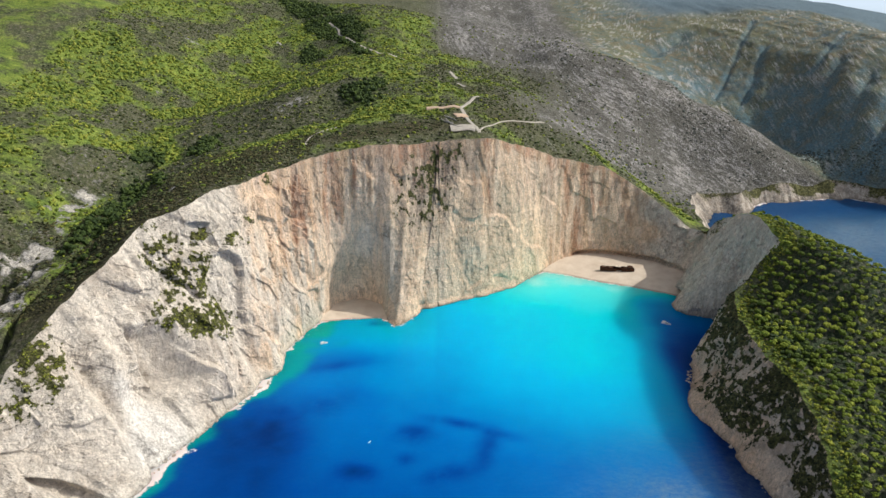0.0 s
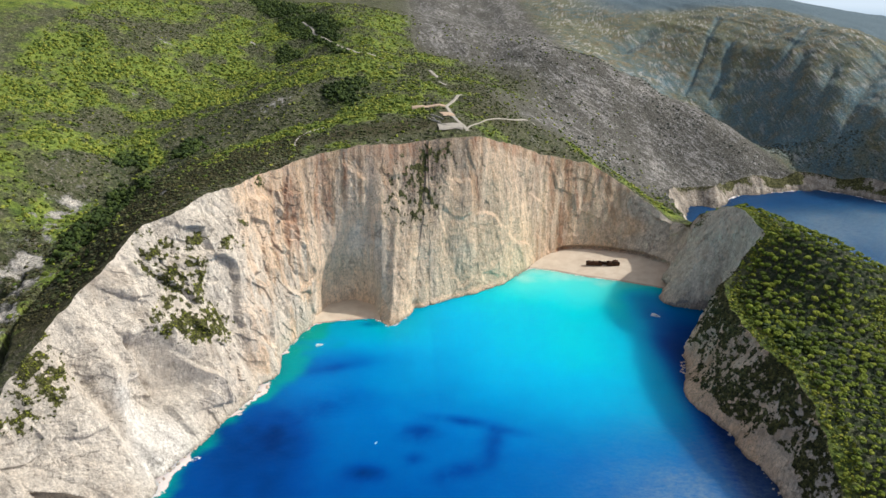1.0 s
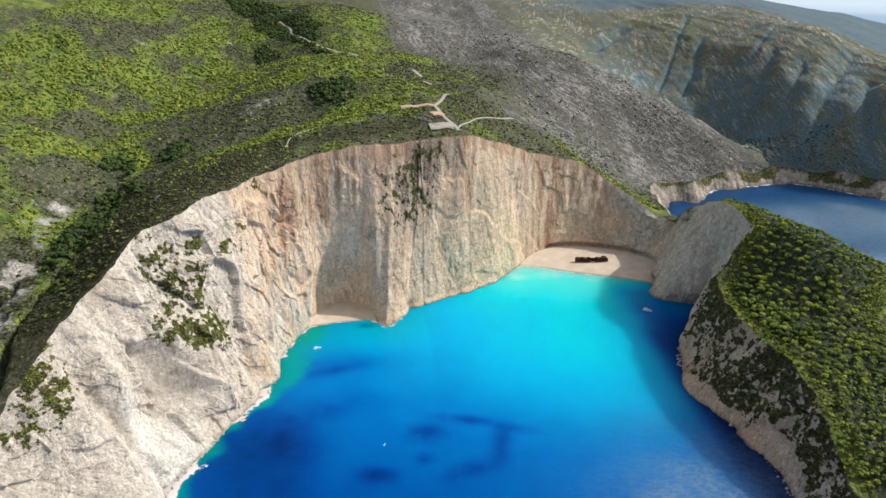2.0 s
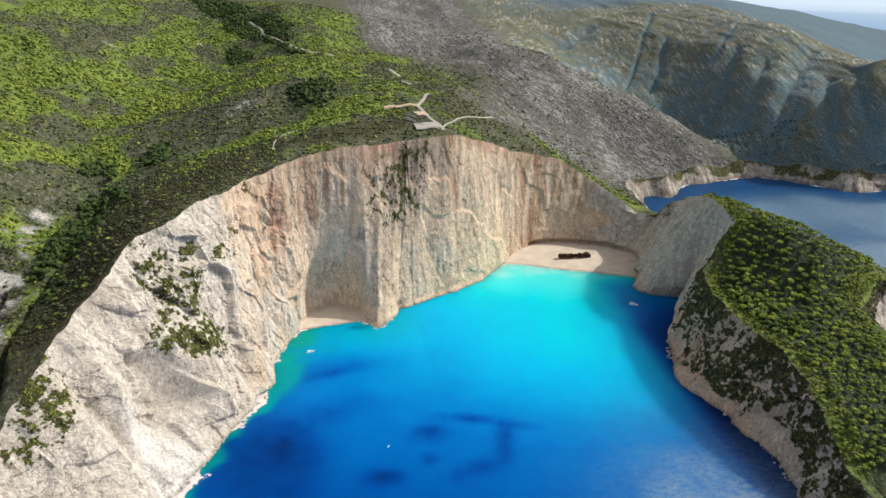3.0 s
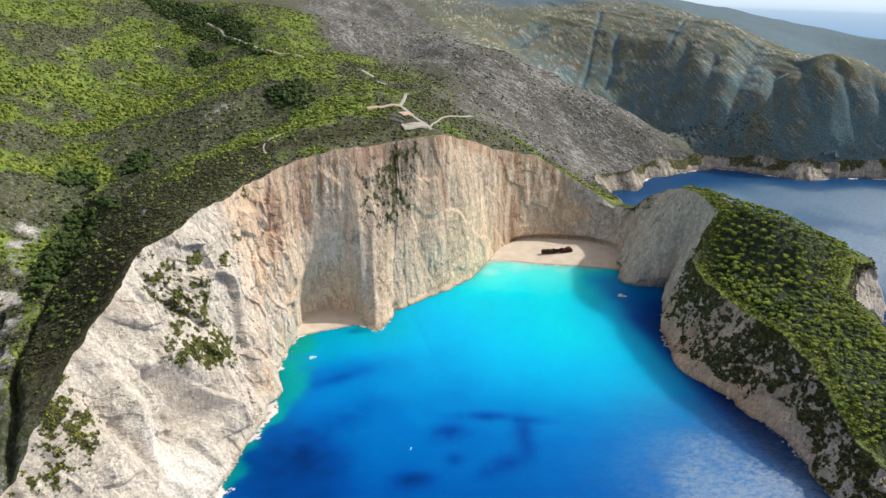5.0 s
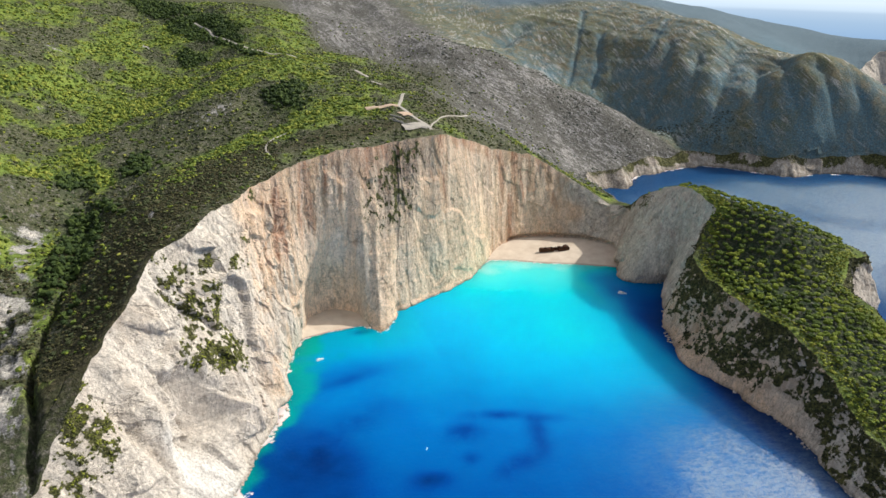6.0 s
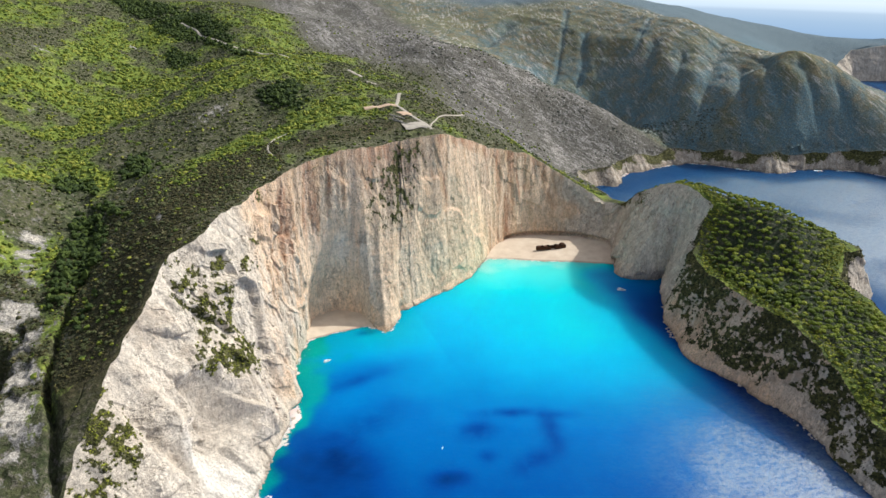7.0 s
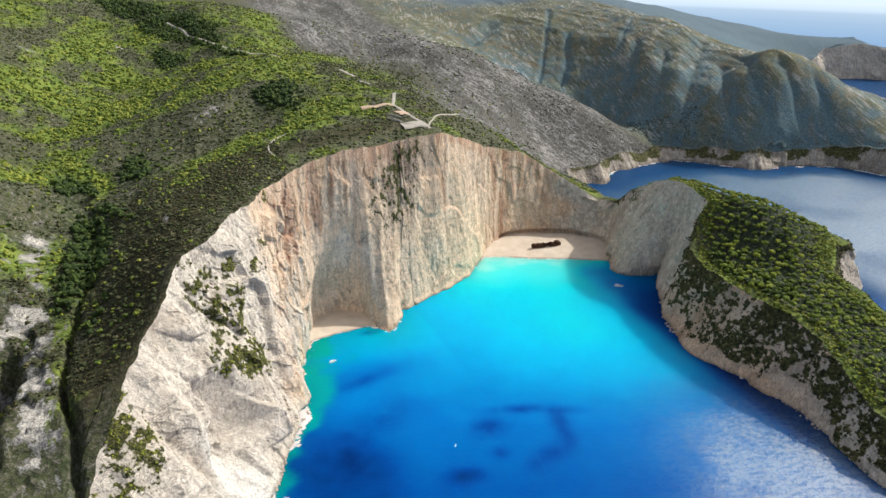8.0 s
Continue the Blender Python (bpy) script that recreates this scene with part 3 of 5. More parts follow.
def make_sea():
    xs, ys = spaced(-4200, -300, 1180, 4600, 4.0, 1.13), spaced(-4000, 350, 1330, 4600, 4.0, 1.13)
    gx, gy = np.meshgrid(xs, ys)
    x, y = gx.ravel(), gy.ravel()
    shore = foot_distance(x, y)
    beach, cove = line_distance(x, y, BEACH_FRONT), line_distance(x, y, COVE_FRONT)
    bend = 40 * fbm(x, y, 2.0, 160, 3)
    depth = 0.04 + 0.30 * step(0, 190, beach + bend * 0.4) + 0.28 * step(170, 400, beach + bend) + 0.3 * step(330, 700, beach)
    # floor falls away under headland and near cliff; headland's shade is painted in too
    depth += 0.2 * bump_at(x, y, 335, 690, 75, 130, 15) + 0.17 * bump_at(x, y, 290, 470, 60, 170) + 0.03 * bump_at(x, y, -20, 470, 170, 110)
    depth -= 0.13 * bump_at(x, y, 150, 700, 80, 130, -10)
    depth += 0.2 * bump_at(x, y, -178, 540, 42, 120, 22) * (0.75 + 0.9 * fbm(x, y, 11.0, 55, 4)) + 0.10 * bump_at(x, y, -90, 690, 60, 22, 10)
    # this strip puts the headland's shadow into the water as extra depth
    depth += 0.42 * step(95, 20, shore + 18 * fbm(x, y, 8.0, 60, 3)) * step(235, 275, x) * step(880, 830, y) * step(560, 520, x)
    # weed beds on the sea floor
    patch = 0.5 + 0.5 * fbm(x, y, 5.0, 26, 4, 0.6)
    for cx, cy, rx, ry, turn, k in ((-21, 554, 16, 13, 0, .30), (-70, 502, 15, 10, 0, .26), (-28, 520, 9, 8, 0, .2), (44, 535, 9, 30, -15, .22),
                                    (18, 574, 26, 7, -15, .22), (62, 556, 20, 6, -20, .14), (10, 500, 26, 10, 20, .2), (-120, 600, 40, 20, 30, .16),
                                    (-150, 560, 22, 40, 10, .18), (-112, 676, 30, 8, 15, .12), (-72, 775, 12, 6, 0, .5)):
        depth += 1.5 * k * bump_at(x, y, cx, cy, rx, ry, turn) * patch
    outside = step(400, 520, x + 0.35 * (y - 900)) + step(330, 200, y)
    depth = depth * (1 - np.clip(outside, 0, 1)) + 0.92 * np.clip(outside, 0, 1)
    wide = 16 + 34 * np.exp(-((y - 705) / 55) ** 2)
    teal = 0.85 * step(wide, 0.15 * wide, shore + 0.8 * wide * fbm(x, y, 1.0, 26, 4)) * step(900, 820, y) * step(-40, -120, x)
    teal = teal + 0.35 * step(90, 20, cove)
    foam = (0.95 - 0.5 * step(-150, -60, x) * step(500, 470, x)) * step(np.where((x < -40) & (y < 650), 14, 9), np.where((x < -40) & (y < 650), 5, 2), shore + 7 * fbm(x, y, 14.0, 12, 2)) * step(-0.25, 0.15, fbm(x, y, 4.0, 30, 3)) + 0.25 * step(5, 1, shore) + 0.9 * step(5, 1.0, beach) + 0.8 * step(4, 0.5, cove)
    # patches where sun glint is put into the water: bay and open sea
    ruffled_glint = 1.35 * bump_at(x, y, 192, 385, 84, 125, -14) * (0.85 + 0.6 * fbm(x, y, 3.0, 40, 4)) + 1.2 * step(400, 470, x) * step(15, 110, shore) * step(1270, 1120, y + 0.2 * (800 - x)) * (0.85 + 0.5 * fbm(x, y, 3.0, 120, 3))
    foam *= 1 - 0.9 * step(250, 262, x) * step(905, 860, y) * step(560, 540, x)
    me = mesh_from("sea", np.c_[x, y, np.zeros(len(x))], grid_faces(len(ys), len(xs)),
                   {"depth": np.clip(depth, 0, 1), "teal": np.clip(teal, 0, 1), "foam": np.clip(foam, 0, 1), "open": np.clip(outside, 0, 1), "ruffled_glint": np.clip(ruffled_glint, 0, 1)})
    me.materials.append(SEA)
    return tagged(new("water", me), "clear turquoise bay water deepening to dark blue sea", "water", kind="structure")


make_sea()

# ---------------------------------------------------------------- cliffs


# patches of cover: middle x, y; reach along and across; turn; strength
BRIGHT = [
    (-131, 955, 73, 20, 28, .75), (-304, 1192, 114, 32, 49, .6), (-484, 1208, 62, 46, 59, .6), (-420, 875, 50, 25, 69, .55),
    (-353, 1447, 128, 35, 62, .5), (-492, 1094, 38, 25, -45, .5), (-415, 1069, 33, 19, -51, .5), (-447, 1186, 32, 23, 84, .4),
    (-249, 862, 35, 14, 77, .6), (-252, 797, 42, 14, -67, .35), (-345, 867, 42, 12, -64, .6), (-175, 1044, 22, 10, 45, .4),
    (-100, 1200, 118, 38, 50, .45), (-371, 950, 63, 16, -63, .5), (235, 1050, 12, 34, 40, .7), (330, 1060, 12, 60, 40, .6),
]
BARE = [
    (-214, 1037, 150, 46, 50, .75), (-449, 1038, 58, 30, 84, .5), (-458, 1407, 134, 34, 80, .55), (-312, 1450, 83, 30, -78, .45),
    (-326, 980, 95, 18, -78, .4), (-303, 777, 68, 44, -89, .7), (-217, 782, 91, 25, 63, .7), (-125, 865, 74, 22, 17, .6),
    (-403, 841, 57, 20, 63, .5), (-407, 787, 39, 19, 81, .5), (105, 1022, 60, 50, 20, .6), (-300, 660, 40, 80, -25, .9),
    (90, 1150, 50, 60, 0, .3), (74, 1314, 60, 60, 0, .4), (-60, 900, 110, 18, 22, .5),
]
STONY = [
    (-438, 1132, 31, 13, 89, .55), (-218, 1026, 58, 20, 35, .45), (-387, 795, 50, 16, 62, .6), (-420, 807, 22, 10, 72, .5),
    (-447, 1337, 30, 15, -55, .4), (-109, 902, 8, 5, 86, .9), (-320, 1477, 25, 12, -61, .45), (-69, 897, 25, 10, 9, .3),
    (-283, 727, 33, 6, -75, .35), (-379, 535, 13, 66, 4, .75), (-400, 645, 24, 46, 0, .9), (150, 1000, 26, 24, 20, .4),
    (-356, 480, 16, 30, 0, .4), (-393, 730, 20, 34, 0, .45), (-362, 690, 8, 30, 0, .3),
]
HEATH = [
    (-305, 640, 42, 100, -25, 1.1), (-235, 775, 90, 30, 58, 1.0), (-125, 868, 84, 20, 17, .9), (-30, 912, 70, 16, 14, .8), (-330, 560, 26, 50, -20, .8),
    (-214, 1037, 120, 36, 50, .1), (95, 1000, 60, 44, 20, .5), (60, 1110, 90, 60, 0, .4),
]
WOODED = [
    (-102, 1066, 54, 38, 70, 1.2), (-211, 1536, 140, 44, -55, 1.1), (-239, 1388, 56, 26, -81, 1.0), (-375, 882, 46, 16, -79, .8),
    (-303, 911, 50, 22, 89, .85), (-293, 1672, 101, 50, -41, .7), (-334, 830, 77, 10, -71, .7), (-536, 1204, 66, 16, -77, .6),
    (-155, 1373, 120, 20, -66, .6), (-348, 760, 18, 70, 5, .9), (-362, 705, 14, 60, -10, .9), (-338, 640, 7, 50, -20, .5),
    (-360, 520, 5, 60, -3, .7), (-262, 1130, 16, 60, -30, .35),
]


def cover(x, y, spots):
    return sum(k * bump_at(x, y, cx, cy, rx, ry, turn) for cx, cy, rx, ry, turn, k in spots)


def zone(x, y, z, inland=None):
    """Land cover at a place: green scrub, bare rock, forest and painted far haze."""
    n1, n2 = fbm(x, y, 0.0, 110, 4), fbm(x, y, 8.0, 45, 4)
    n4 = fbm(x, y, 15.0, 16, 3)
    gully = fbm(x + 0.33 * y, y * 0.12, 2.0, 105, 3, 0.42, True)
    grey_side = step(120, 260, x + 0.35 * (1300 - y) + 40 * n1) * step(1000, 1130, y)
    grey_side = np.maximum(grey_side, step(1420, 1560, y + 0.55 * x + 30 * n1) * step(-60, 40, x))
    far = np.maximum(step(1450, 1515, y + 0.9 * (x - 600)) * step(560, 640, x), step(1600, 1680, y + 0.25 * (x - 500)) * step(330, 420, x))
    green = 0.49 + 0.34 * n1 + 0.36 * n2 + 0.28 * n4
    green *= 1 - 0.9 * grey_side
    green *= 1 - step(1600, 1900, y) * 0.8
    rim_band = np.clip(1 - (inland if inland is not None else 60) / 45, 0, 1)
    ravine = step(-370, -388, x + 6 * n4) * step(665, 620, y)
    green = green - 0.3 * rim_band - 0.6 * ravine + cover(x, y, BRIGHT) * (0.75 + 0.8 * n2) - cover(x, y, BARE)
    rock = -0.12 + 0.28 * n2 + 0.56 * grey_side * (1 - far) + 1.25 * cover(x, y, STONY) * (0.8 + 1.2 * n4) + 0.3 * ravine * (0.8 + n4) + 0.1 * cover(x, y, BARE)
    rock = rock + far * (0.2 * step(0.3, 0.7, gully) - 0.2 + 0.5 * step(0.15, 0.5, n2) * step(150, 200, z))
    forest = cover(x, y, WOODED) * (0.8 + 0.9 * n2) 
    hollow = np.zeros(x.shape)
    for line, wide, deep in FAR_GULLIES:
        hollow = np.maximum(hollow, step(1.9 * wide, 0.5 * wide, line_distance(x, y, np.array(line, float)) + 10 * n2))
    # gullies and low slopes of the far hill take the haze-tinted forest colour
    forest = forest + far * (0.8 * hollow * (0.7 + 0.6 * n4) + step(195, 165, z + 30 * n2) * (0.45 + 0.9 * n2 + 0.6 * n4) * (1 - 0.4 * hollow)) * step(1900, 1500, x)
    heath = cover(x, y, HEATH) * (0.85 + 0.7 * n4)
    head = step(250, 300, x) * step(960, 900, y) * step(560, 520, x)
    green = np.where(head > 0.5, 0.12 + 0.3 * n2 + 0.42 * rim_band, green)
    rock = np.where(head > 0.5, -0.25, rock)
    # shade between the pines is put into the headland's floor as forest colour
    forest = np.where(head > 0.5, 1.0 - 0.9 * rim_band, forest)
    # mask for the painted haze, doubled on the farthest ridge
    hazed_sage = np.maximum(far, step(1750, 2100, y) * step(330, 520, x + 50 * n1)) + step(1960, 2150, y + 0.45 * (x - 1000) + 60 * n1) * step(450, 700, x)
    return np.clip(green, 0, 1), np.clip(rock, -0.5, 1), np.clip(forest, 0, 1), np.clip(hazed_sage, 0, 2), np.clip(heath, 0, 1), np.clip(grey_side * (1 - far), 0, 1)


CLIFFS = {}


def make_cliff(name, first, last, ds, rows, label, rough=1.0):
    s, st = resampled(first, last, ds)
    n = len(s)
    fx, fy, rx, ry, rz = st.T
    tx, ty = np.gradient(0.5 * (fx + rx)), np.gradient(0.5 * (fy + ry))
    tl = np.hypot(tx, ty) + 1e-9
    ox, oy = ty / tl, -tx / tl
    px, py = np.gradient(rx), np.gradient(ry)
    pl = np.hypot(px, py) + 1e-9
    inx, iny = -py / pl, px / pl
    shift = 4.5 * fbm(rx, ry, 6.0, 30, 3) + 1.6 * fbm(rx, ry, 6.0, 9, 2)
    rx, ry = rx + inx * shift, ry + iny * shift
    low = step(60, 30, rz)
    rz = rz + 2.2 * fbm(rx, ry, 0.0, 14, 3) * step(30, 80, rz) + low * 15 * fbm(rx, ry, 2.0, 55, 4)
    jut = low * (13 * fbm(fx, fy, 3.0, 55, 4) + 5 * fbm(fx, fy, 3.0, 15, 3, 0.5, True))
    fx, fy = fx + ox * jut, fy + oy * jut
    v = np.linspace(0, 1, rows)
    V, S = np.meshgrid(v, s, indexing="ij")
    z = -5 + V * (rz + 5)
    g = np.clip(z / np.maximum(rz, 1), -0.05, 1)
    buttress = bump_at(fx, fy, -52, 772, 30, 34)
    g = np.where(g > 0, np.maximum(g, 1e-6) ** (1 - 0.42 * buttress), g)
    x, y = fx + (rx - fx) * g, fy + (ry - fy) * g
    # ribs, chutes and broken faces
    edge = (0.25 + 0.75 * step(0, 0.12, 1 - V)) * (0.45 + 0.55 * step(0.0, 0.15, V))
    sx, sy = x, y
    calm = 1 - 0.72 * step(-165, -120, x) * step(-40, 0, y - 740 - 0.55 * (x + 126))
    west = step(-135, -165, x)
    ribs = 3.2 * fbm(sx, sy, z * 0.22, 40, 3) + 1.2 * calm * fbm(sx, sy, z * 0.2, 13, 3, 0.55, True)
    # joints that lean, bent a little out of true
    wx, wy, wz = (14 * fbm(x, y, z + o, 45, 3) for o in (0, 200, 400))
    jx, jy, jz = x + wx, y + wy + 0.35 * z, (z + wz) * 0.55
    broken = 5.0 * calm * (fbm(x, y, z * 0.8, 80, 3, 0.45, True) - 0.3) + 8.5 * calm * blocks(jx, jy, jz, 40)
    soft = np.pad(broken, 1, mode="edge")
    broken = sum(soft[1 + a:soft.shape[0] - 1 + a, 1 + b:soft.shape[1] - 1 + b] for a in (-1, 0, 1) for b in (-1, 0, 1)) / 9
    broken += (0.9 + 1.7 * west) * calm * blocks(jx, jy, jz, 15, 5) + (0.6 + 0.7 * calm) * blocks(x + 0.3 * wx, y, z * 0.6, 7, 9)
    joint = fbm(jx, jy, jz, 58, 3, 0.5)
    broken -= 2.4 * (0.15 + 0.85 * west) * np.exp(-(joint / 0.035) ** 2) * step(-0.3, 0.2, fbm(x, y, z, 90, 2))
    # the large smooth slab in the near cliff, with a sharp lip
    u, w = (y - 546 - 0.12 * z) / 46, (z - 30) / 78
    scree = west * np.clip(1.3 * bump_at(y, z, 521, 12, 25, 24) + 0.9 * np.exp(-((y - 524 - 0.12 * z) / 9) ** 2) * step(95, 55, z), 0, 1)
    slab = west * step(0, 0.1, u) * step(1, 0.55, u) * step(0, 0.2, w) * step(1, 0.7, w)
    push = (ribs + broken) * (1 - 0.8 * slab) * (1 - 0.75 * scree) * edge * rough - 17 * slab * (1 - 0.85 * np.clip(u, 0, 1))
    ledge = np.abs(((z + 3 * fbm(x, y, 0.0, 60, 2)) / 13.0) % 1 - 0.5) * 2
    push += 0.3 * (ledge - 0.5) * edge * rough
    bay = step(-520, -300, x) * step(480, 440, x) * step(380, 430, y) * step(1070, 1040, y)
    # the chute and the bulge on the near cliff, and the sea-cut hollow behind the beach
    push -= 20 * bump_at(x, z, -262, 30, 24, 46) * step(600, 570, y) * step(500, 530, y)
    push += 15 * bump_at(y, z, 606, 66, 24, 44) * step(-120, -150, x)
    push -= 12 * bump_at(y, z, 640, 40, 13, 60) * step(-120, -150, x)
    push -= 17 * step(0, 0.4, 1 - np.abs((y - 451 + 0.2 * z) / 9) - np.clip((z - 20) / 24, 0, 2) ** 2) * step(-230, -260, x)
    # a spur of rock that runs down to the white chute, with a groove beside it
    push += 9 * np.exp(-((y - 528 - 0.28 * (z - 60)) / 9) ** 2) * step(-200, -230, x) * step(130, 90, z) * step(0, 20, z)
    push -= 7 * np.exp(-((y - 512 - 0.2 * (z - 60)) / 6) ** 2) * step(-200, -230, x) * step(140, 80, z)
    push -= 11 * np.exp(-((z - 8) / 3.6) ** 2) * step(196, 212, x) * step(352, 335, x) * step(890, 905, y) * step(1010, 990, y)
    push -= 8 * bump_at(x, z, 358, 0, 14, 14) * step(820, 805, y) * step(770, 785, y)
    push -= 7 * bump_at(x, z, -19, 0, 6, 9) * step(840, 825, y) * step(790, 800, y)
    push -= 12 * bump_at(x, z, -100, 24, 36, 38) * step(770, 790, y)
    push += 4.5 * np.exp(-((z - 1) / 3.2) ** 2) * step(-45, -30, x) * step(125, 95, x) * step(790, 800, y) * (0.7 + 0.6 * fbm(x, y, 0.0, 15, 2))
    x, y = x + ox * push, y + oy * push
    verts = [np.c_[x[i], y[i], z[i]] for i in range(rows)]
    # colour of the faces
    n1, n2, n3 = fbm(x, y, z * 0.3, 60, 4), fbm(x, y, z * 0.15, 18, 4), fbm(x, y, z, 30, 4)
    top = step(0.45, 1.0, V)
    drip = 0.6 * fbm(x, y, z * 0.06, 26, 3) + 0.6 * fbm(x, y, z * 0.07, 10, 3)
    back = step(-215, -165, x) * step(330, 240, x) * step(420, 500, y)
    # the first cove term puts warm bounce light into the hollow's colour
    red = back * (0.04 + 0.16 * step(785, 805, y) * step(-60, -80, x) + 0.2 * step(-70, -20, x) + 0.06 * step(0.3, 0.7, V) + 0.22 * step(0.0, 0.4, drip + 0.4 * n1))
    red += 1.35 * step(0.4, 0.85, V + 0.35 * drip) * bump_at(x, y, -150, 795, 75, 55)
    red += 0.7 * step(-0.2, 0.3, drip) * bump_at(x, y, -158, 780, 24, 30) * step(0.1, 0.4, V)
    red += 0.8 * step(0.7, 1, V + 0.3 * drip) * bump_at(x, y, -30, 860, 70, 50)
    red += 1.3 * step(0.42, 0.55, V + 0.1 * drip) * bump_at(x, y, 64, 900, 8, 36) + 0.5 * step(0.5, 0.7, V) * step(-0.1, 0.3, drip) * bump_at(x, y, 85, 905, 26, 36)
    red += 1.25 * bump_at(x, y, 188, 990, 24, 44) * step(-0.4, 0.2, drip) + 0.95 * bump_at(x, y, 245, 1012, 26, 40) * step(-0.2, 0.3, drip)
    red += 0.4 * bump_at(x, y, 305, 990, 22, 40) * bump_at(z, z, 45, 45, 14, 14)
    red += 0.8 * back * step(0.9, 0.97, V + 0.05 * n3)
    red *= 1 - 0.35 * bump_at(x, z, 50, 58, 40, 44) - 0.6 * bump_at(x, z, -88, 96, 22, 40)
    grey = 0.6 * back * step(-70, 0, x) * step(0.0, 0.5, n1 + n2 + 0.5 * (V - 0.4)) + 0.25 * step(-0.1, 0.5, n1)
    grey += 0.55 * step(240, 300, x) * (0.7 + 0.5 * n1) + 0.9 * step(430, 470, x) * step(1000, 1100, y) + 0.2 * bump_at(x, z, 50, 58, 40, 40) + 0.4 * step(395, 430, x)
    # the smooth slab in the near cliff, its shade put in as grey
    grey += 0.3 * slab
    # the last term paints bounce light into the cove hollow as paler rock
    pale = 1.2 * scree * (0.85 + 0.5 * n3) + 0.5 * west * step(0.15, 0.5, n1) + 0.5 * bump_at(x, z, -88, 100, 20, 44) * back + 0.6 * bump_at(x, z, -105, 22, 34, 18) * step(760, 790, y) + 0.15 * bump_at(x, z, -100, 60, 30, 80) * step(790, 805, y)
    dark = 1.1 * step(-0.3, 0.2, drip + 0.35 * n3) * step(0.42, 0.68, V + 0.2 * drip) * bump_at(x, y, -4, 872, 52, 50)
    dark += 0.9 * np.exp(-(z / (2.4 + 1.6 * n1)) ** 2) + 0.3 * step(0.1, 0.6, n3) * step(-260, -320, x) + step(400, 440, x) * step(1000, 1100, y) * (0.3 + 0.7 * step(-0.1, 0.4, n2))
    speck = fbm(x, y, z, 9, 3)
    # shade on the headland's west side is also put into its rock colour
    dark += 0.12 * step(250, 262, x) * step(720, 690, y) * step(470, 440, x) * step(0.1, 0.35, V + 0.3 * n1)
    veg = 1.1 * bump_at(x, z, -12, 150, 46, 52, -30) * step(0.06, 0.26, 0.6 * speck + 0.4 * drip + 0.6 * fbm(x, y, z * 0.6, 3.6, 2)) * bay * back
    veg += 0.7 * bump_at(x, z, 5, 190, 24, 20) * step(0.0, 0.3, speck) * back
    # green ledges on the near cliff
    lumpy = 0.62 + 0.6 * n3 + 0.5 * speck + 1.1 * fbm(x, y, z, 4.0, 3)
    face = step(-170, -195, x)
    veg += face * lumpy * (1.7 * bump_at(y, z, 616, 88, 36, 18, -32) + 1.7 * bump_at(y, z, 628, 140, 20, 36, 12) + 0.8 * bump_at(y, z, 702, 158, 9, 6))
    veg += face * lumpy * 0.95 * bump_at(y, z, 503, 106, 24, 24) * step(-250, -280, x)
    veg += face * lumpy * 0.6 * bump_at(y, z, 468, 84, 16, 20) * step(-270, -290, x)
    veg += 0.75 * face * step(0.35, 0.5, n3 + 0.3 * speck) * step(0.45, 0.8, V)
    veg += step(430, 480, x) * step(1000, 1100, y) * step(0.5, 1.0, V + 0.5 * n3) * 0.6
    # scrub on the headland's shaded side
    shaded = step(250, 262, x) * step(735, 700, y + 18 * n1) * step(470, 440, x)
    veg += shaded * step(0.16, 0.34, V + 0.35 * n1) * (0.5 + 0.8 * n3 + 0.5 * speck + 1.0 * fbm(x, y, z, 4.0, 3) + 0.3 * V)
    veg += 0.9 * step(0.75, 0.95, V + 0.2 * n3) * step(300, 330, x) * step(1200, 1150, y) * (1 - bump_at(x, y, 380, 820, 30, 70)) * step(960, 930, y)
    veg += 0.9 * step(-0.15, 0.3, n1 + 0.6 * n3) * step(0.2, 0.6, V) * step(560, 600, x)
    # haze over the cape is painted: paler rock without dark marks or scrub
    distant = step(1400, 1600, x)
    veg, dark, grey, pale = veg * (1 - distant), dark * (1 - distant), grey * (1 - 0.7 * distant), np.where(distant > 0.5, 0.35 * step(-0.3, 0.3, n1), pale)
    cap = [2, 15, 35, 60, 95, 140] if name == "cliff_distant" else [0.6, 2.5, 5.5, 9.0, 13.0, 17.0]
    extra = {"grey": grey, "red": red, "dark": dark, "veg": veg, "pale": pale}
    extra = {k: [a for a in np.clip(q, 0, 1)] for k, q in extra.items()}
    cover = {"green": [], "rock": [], "forest": [], "hazed_sage": [], "heath": [], "burnt": []}
    for i in range(rows):
        for k in cover:
            cover[k].append(np.zeros(n))
    bx, by = x[-1], y[-1]
    for j, off in enumerate(cap):
        cx, cy = bx + inx * off, by + iny * off
        cz = height(cx, cy, np.full(n, off))
        blend = step(0, cap[4] * 0.85, off)
        cz = rz * (1 - blend) + cz * blend
        cz = cz - (3.0 if j == len(cap) - 1 else 0) + (0.35 if 0 < j < len(cap) - 1 else 0)
        verts.append(np.c_[cx, cy, cz])
        for k in extra:
            extra[k].append(np.ones(n) if k == "veg" else np.zeros(n))
        for k, q in zip(cover, zone(cx, cy, cz, np.full(n, off))):
            cover[k].append(q)
    total = rows + len(cap)
    attributes = {k: np.array(q) for k, q in {**extra, **cover}.items()}
    CLIFFS[name] = (np.stack([x, y, z], -1).reshape(-1, 3), attributes["veg"][:rows].ravel())
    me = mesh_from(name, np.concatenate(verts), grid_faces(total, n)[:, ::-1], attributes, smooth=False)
    me.materials.append(ROCK)
    me.materials.append(GROUND)
    index = np.zeros((total - 1, n - 1), np.int32)
